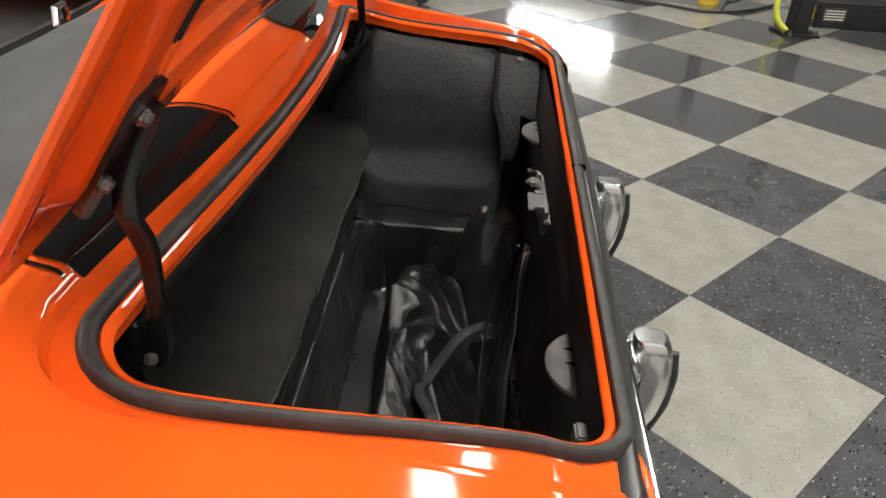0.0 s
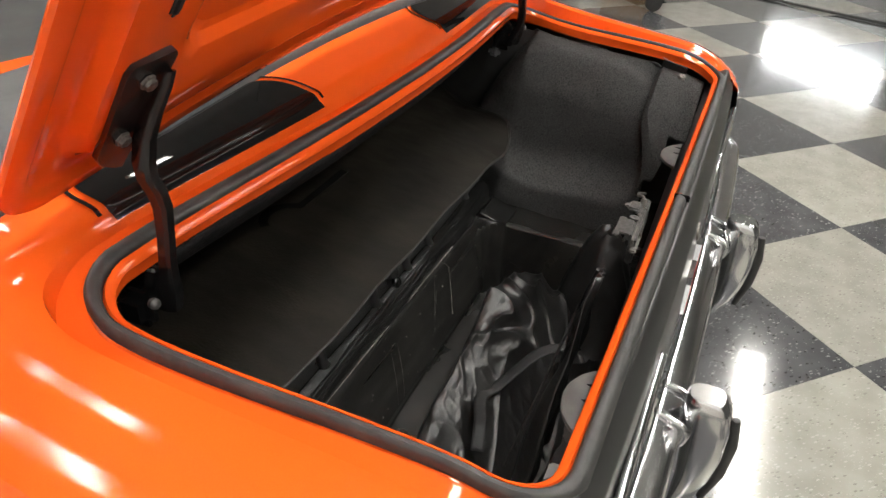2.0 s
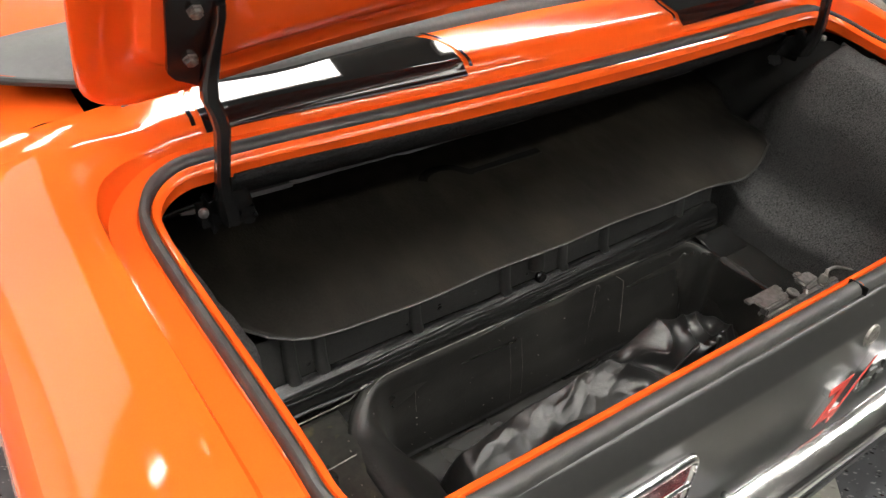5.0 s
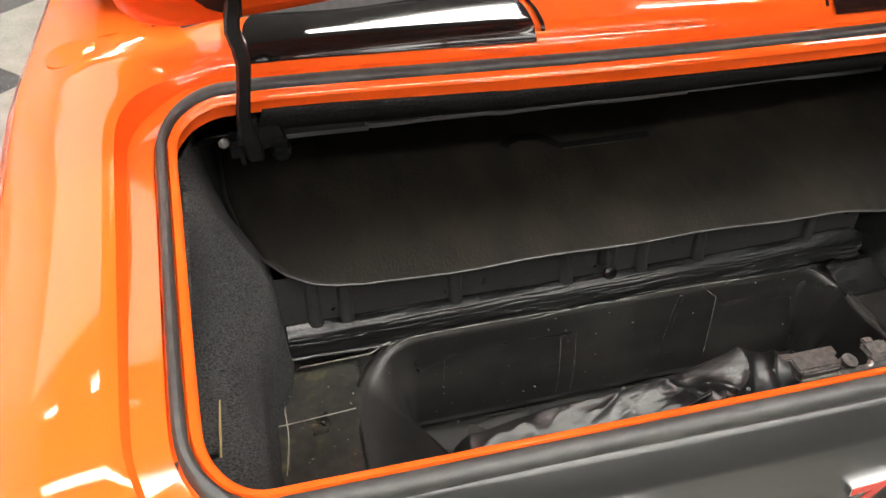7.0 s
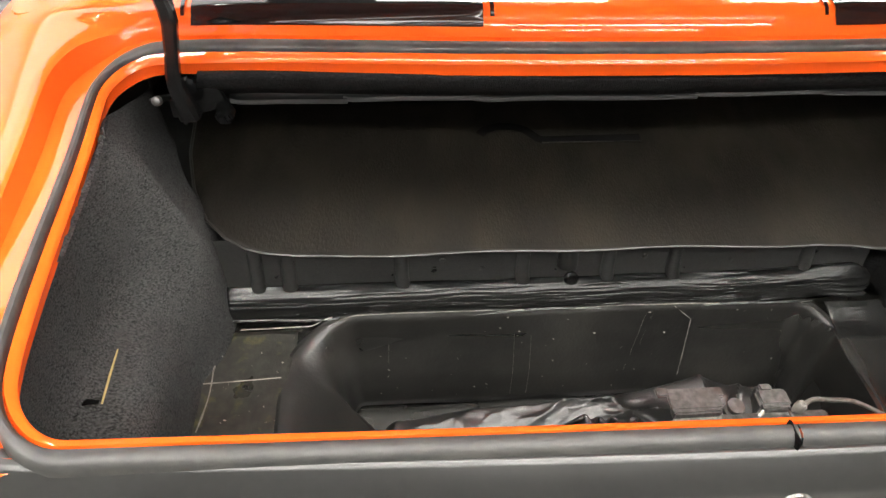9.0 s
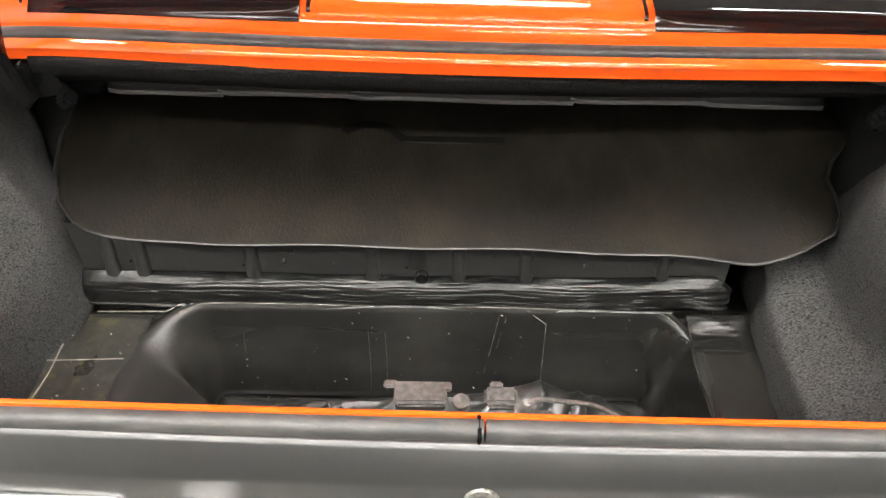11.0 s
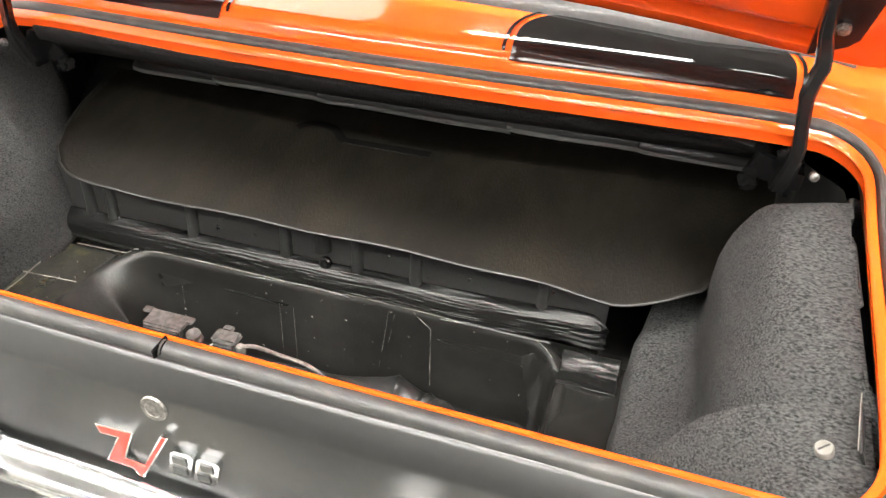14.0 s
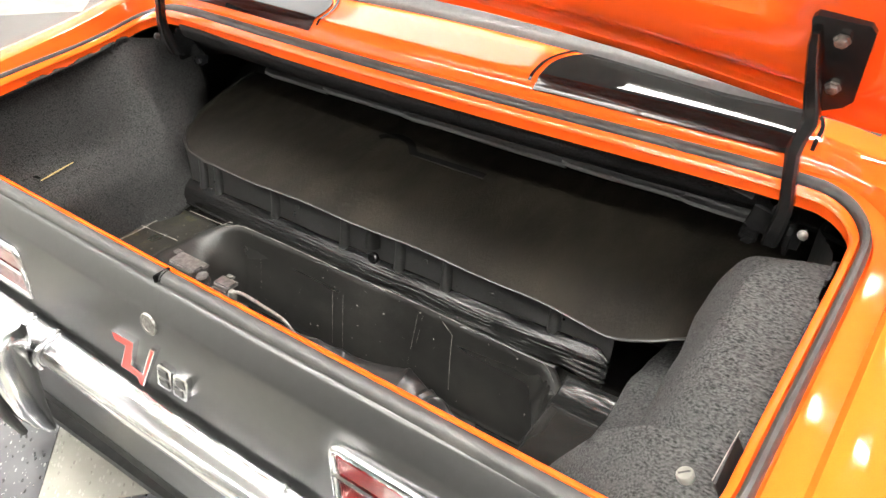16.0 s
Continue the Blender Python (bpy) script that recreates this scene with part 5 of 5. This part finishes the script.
solid(part("strap", loft(rows), STRAP, cover, "flat grey webbing strap"), 0.002)

# ---- cabin behind the lid ----


def boot_half(y):
    return 0.70 + 0.155 * ss(y, 0.66, 0.82)


rows = []
for y, z in ((0.672, 0.912), (0.674, 0.936), (0.685, 0.948), (0.72, 0.957), (0.78, 0.962), (0.86, 0.962), (0.925, 0.955), (0.935, 0.94)):
    rear = 1 - ss(y, 0.69, 0.78)
    row = []
    for u in np.linspace(-1, 1, 41):
        x = u * boot_half(y)
        row.append(Vector((x, y - 0.034 * rear * (1 - ss(abs(x), 0.45, 0.7)), z + 0.014 * (1 - u * u) - 0.022 * u ** 4 + wob(u * 3, y, 0, 3, 0.003))))
    rows.append(row)
part("boot_cover", loft(rows), BOOT, car, "dark grey vinyl convertible boot cover")
for sgn in (-1, 1):
    part("boot_welt", tube([(sgn * (boot_half(y) + 0.002), y, 0.933) for y in np.linspace(0.674, 0.93, 14)], 0.006, 8), CABIN, car)
    part("rear_sill", loft([[Vector((sgn * x, y, 0.952 - 0.02 * ((x - 0.4) / 0.45) ** 2)) for x in (0.0 if y < 1.0 else 0.50 - 0.06 * (1 - ss(y, 1.0, 1.1)), 0.6, 0.7, 0.78, 0.86)] for y in (0.93, 0.96, 1.0, 1.03, 1.1, 1.3, 1.7, 2.2, 2.5)]), ORANGE, car)
part("cabin_tub", box((0, 1.78, 0.60), (1.40, 1.5, 0.5), bevel=0.03), CABIN, car)
part("rear_seat_back", box((0, 1.06, 0.80), (0.98, 0.10, 0.22), pose(0, 0, 0, -14), bevel=0.035, seg=4), CABIN, car)
part("boot_clasp", tube([(0.05, 0.955, 0.957), (0.06, 0.96, 0.985), (0.10, 0.965, 0.985), (0.11, 0.968, 0.957)], 0.007, 8), CHROME, car)

# ---- things standing on the showroom floor ----


def turned(size, c, rz=0.0, bevel=0.0):
    return box(c, size, pose(0, 0, 0, 0, 0, rz), bevel)


lift = tagged(new("lift_post"), "black steel vehicle lift post bolted to tiled floor", "lift post")
lift.location = (4.30, -2.0, 0)
lift.rotation_euler = (0, 0, radians(12))
part("base_plate", box((0, 0, 0.008), (0.27, 0.25, 0.016), bevel=0.003), LIFTBLACK, lift)
part("post", box((0.02, -0.02, 1.2), (0.12, 0.13, 2.37), bevel=0.012), LIFTBLACK, lift)
for bx, by in ((-0.11, 0.10), (-0.11, -0.10), (0.11, 0.10), (0.11, -0.10)):
    part("anchor_bolt", lathe([(0.018, 0.016), (0.018, 0.028), (0.009, 0.03), (0.009, 0.05), (0.0005, 0.052)], (bx, by, 0), (0, 0, 1), 8), BOLT, lift)
part("lift_hose", tube(smooth_path([(-0.05, 0.10, 0.03), (0.0, 0.16, 0.10), (0.03, 0.17, 0.22), (0.03, 0.10, 0.34), (0.03, 0.04, 0.40)], 8), 0.022, 10), LIME, lift, "yellow-green hose on the post")
arm = tagged(new("lift_beam"), "long black steel lift beam lying beside lift post", "lift beam")
arm.location = (4.62, -2.15, 0)
part("beam", box((0, -0.75, 0.09), (0.24, 1.4, 0.18), bevel=0.015), LIFTBLACK, arm)
part("end_block", box((0, -0.03, 0.10), (0.16, 0.06, 0.10), bevel=0.01), YELLOW, arm)
plate = part("label_plate", box((-0.123, -0.18, 0.10), (0.004, 0.16, 0.10)), STEEL, arm, "pale label with unreadable lines", False)
for k in range(4):
    part("bar", box((-0.1265, -0.18, 0.07 + 0.02 * k), (0.002, 0.14, 0.008)), WHITE, plate, "", False)

cable = tagged(new("floor_cable"), "black rubber cable looped across tiled floor", "cable")
cable.location = (4.9, -1.5, 0)
part("strand", tube([Vector(p) - Vector((4.9, -1.5, 0)) for p in smooth_path([(5.6, 0.4, 0.012), (5.2, -0.55, 0.012), (4.95, -1.15, 0.012), (4.78, -1.5, 0.012), (4.9, -1.85, 0.012), (5.3, -2.2, 0.012), (5.9, -2.4, 0.012)], 10)], 0.011, 8), RUBBER, cable)
part("strand", tube([Vector(p) - Vector((4.9, -1.5, 0)) for p in smooth_path([(4.86, -1.62, 0.012), (5.2, -1.75, 0.012), (5.5, -1.95, 0.03), (5.95, -2.1, 0.012)], 10)], 0.009, 8), RUBBER, cable)

bollard = tagged(new("bollard"), "black steel bollard with yellow base on showroom floor", "bollard")
bollard.location = (5.15, -1.58, 0)
part("pipe", lathe([(0.06, 0.0), (0.06, 1.02), (0.05, 1.05), (0.0005, 1.06)], (0, 0, 0), (0, 0, 1), 28), LIFTBLACK, bollard)
part("sleeve", lathe([(0.061, 0.0), (0.085, 0.0), (0.085, 0.17), (0.061, 0.18)], (0, 0, 0), (0, 0, 1), 28), YELLOW, bollard, "yellow painted base sleeve")

cart = tagged(new("shop_cart"), "grey steel shop cart on swivel casters", "cart")
cart.location = (4.70, 1.06, 0)
part("tray", box((0, 0, 0.235), (0.46, 0.82, 0.11), bevel=0.012), CARTGREY, cart)
part("upper_tray", box((0, 0, 0.82), (0.46, 0.82, 0.08), bevel=0.012), CARTGREY, cart)
for sx_ in (-0.21, 0.21):
    for sy_ in (-0.39, 0.39):
        part("leg", box((sx_, sy_, 0.54), (0.03, 0.03, 0.56), bevel=0.004), CARTGREY, cart)
        c_ = part("caster", box((sx_ * 0.9, sy_ * 0.88, 0.135), (0.07, 0.05, 0.05), bevel=0.008), BOLT, cart)
        part("caster_wheel", lathe([(0.012, -0.02), (0.05, -0.02), (0.062, -0.014), (0.062, 0.014), (0.05, 0.02), (0.012, 0.02)], (sx_ * 0.9, sy_ * 0.88, 0.062), (0.8, 0.6, 0), 22), TYRE, c_)
part("tool_box", box((0.0, 0.2, 0.35), (0.3, 0.35, 0.12), bevel=0.01), RED, cart)
carton = tagged(new("cardboard_box"), "small brown cardboard box on tiled floor", "box")
carton.location = (5.45, 1.05, 0)
part("carton", box((0, 0, 0.14), (0.3, 0.42, 0.28), bevel=0.004), CARDBOARD, carton)
part("flap", box((0, 0, 0.284), (0.3, 0.2, 0.004), pose(0, 0, 0, 6)), CARDBOARD, carton)

# ---- floor tiles ----
TS = 0.61
UA = Vector((math.cos(radians(-133.7)), math.sin(radians(-133.7)), 0))
UB = Vector((-UA.y, UA.x, 0))
T0 = Vector((1.643, -0.508, 0))


def tile_mesh(size, bev=0.003):
    bm = bmesh.new()
    h = size / 2 - 0.0006
    add_box(bm, (0, 0, -0.005), (2 * h, 2 * h, 0.01))
    return bm


bm_l, bm_d = tile_mesh(TS), tile_mesh(TS)
meshes = []
for bm, m_ in ((bm_l, TILE_LIGHT), (bm_d, TILE_DARK)):
    me = bpy.data.meshes.new("tile")
    bm.to_mesh(me)
    bm.free()
    me.materials.append(m_)
    meshes.append(me)
turn = Matrix((UA, UB, Vector((0, 0, 1)))).transposed().to_4x4()
far = (bmesh.new(), bmesh.new())
count = 0
for a in range(-24, 24):
    for b in range(-24, 24):
        c = T0 + UA * TS * (a + 0.5) + UB * TS * (b + 0.5)
        if not (X0 - 0.3 < c.x < X1 + 0.3 and Y0 - 0.3 < c.y < Y1 + 0.3):
            continue
        dark = (a + b) % 2 == 0
        if -1.2 < c.x < 8.2 and -5.2 < c.y < 5.2 and count < 300:
            t_ = new("tile", meshes[1 if dark else 0])
            t_.parent = floor
            t_.matrix_basis = Matrix.Translation((c.x, c.y, 0)) @ turn
            count += 1
        else:
            add_box(far[1 if dark else 0], (c.x, c.y, -0.005), (TS - 0.0012, TS - 0.0012, 0.01), turn)
for bm, m_, nm in ((far[0], TILE_LIGHT, "light"), (far[1], TILE_DARK, "dark")):
    tagged(part("far_tiles", bm, m_, floor, "", False), kind="stuff")
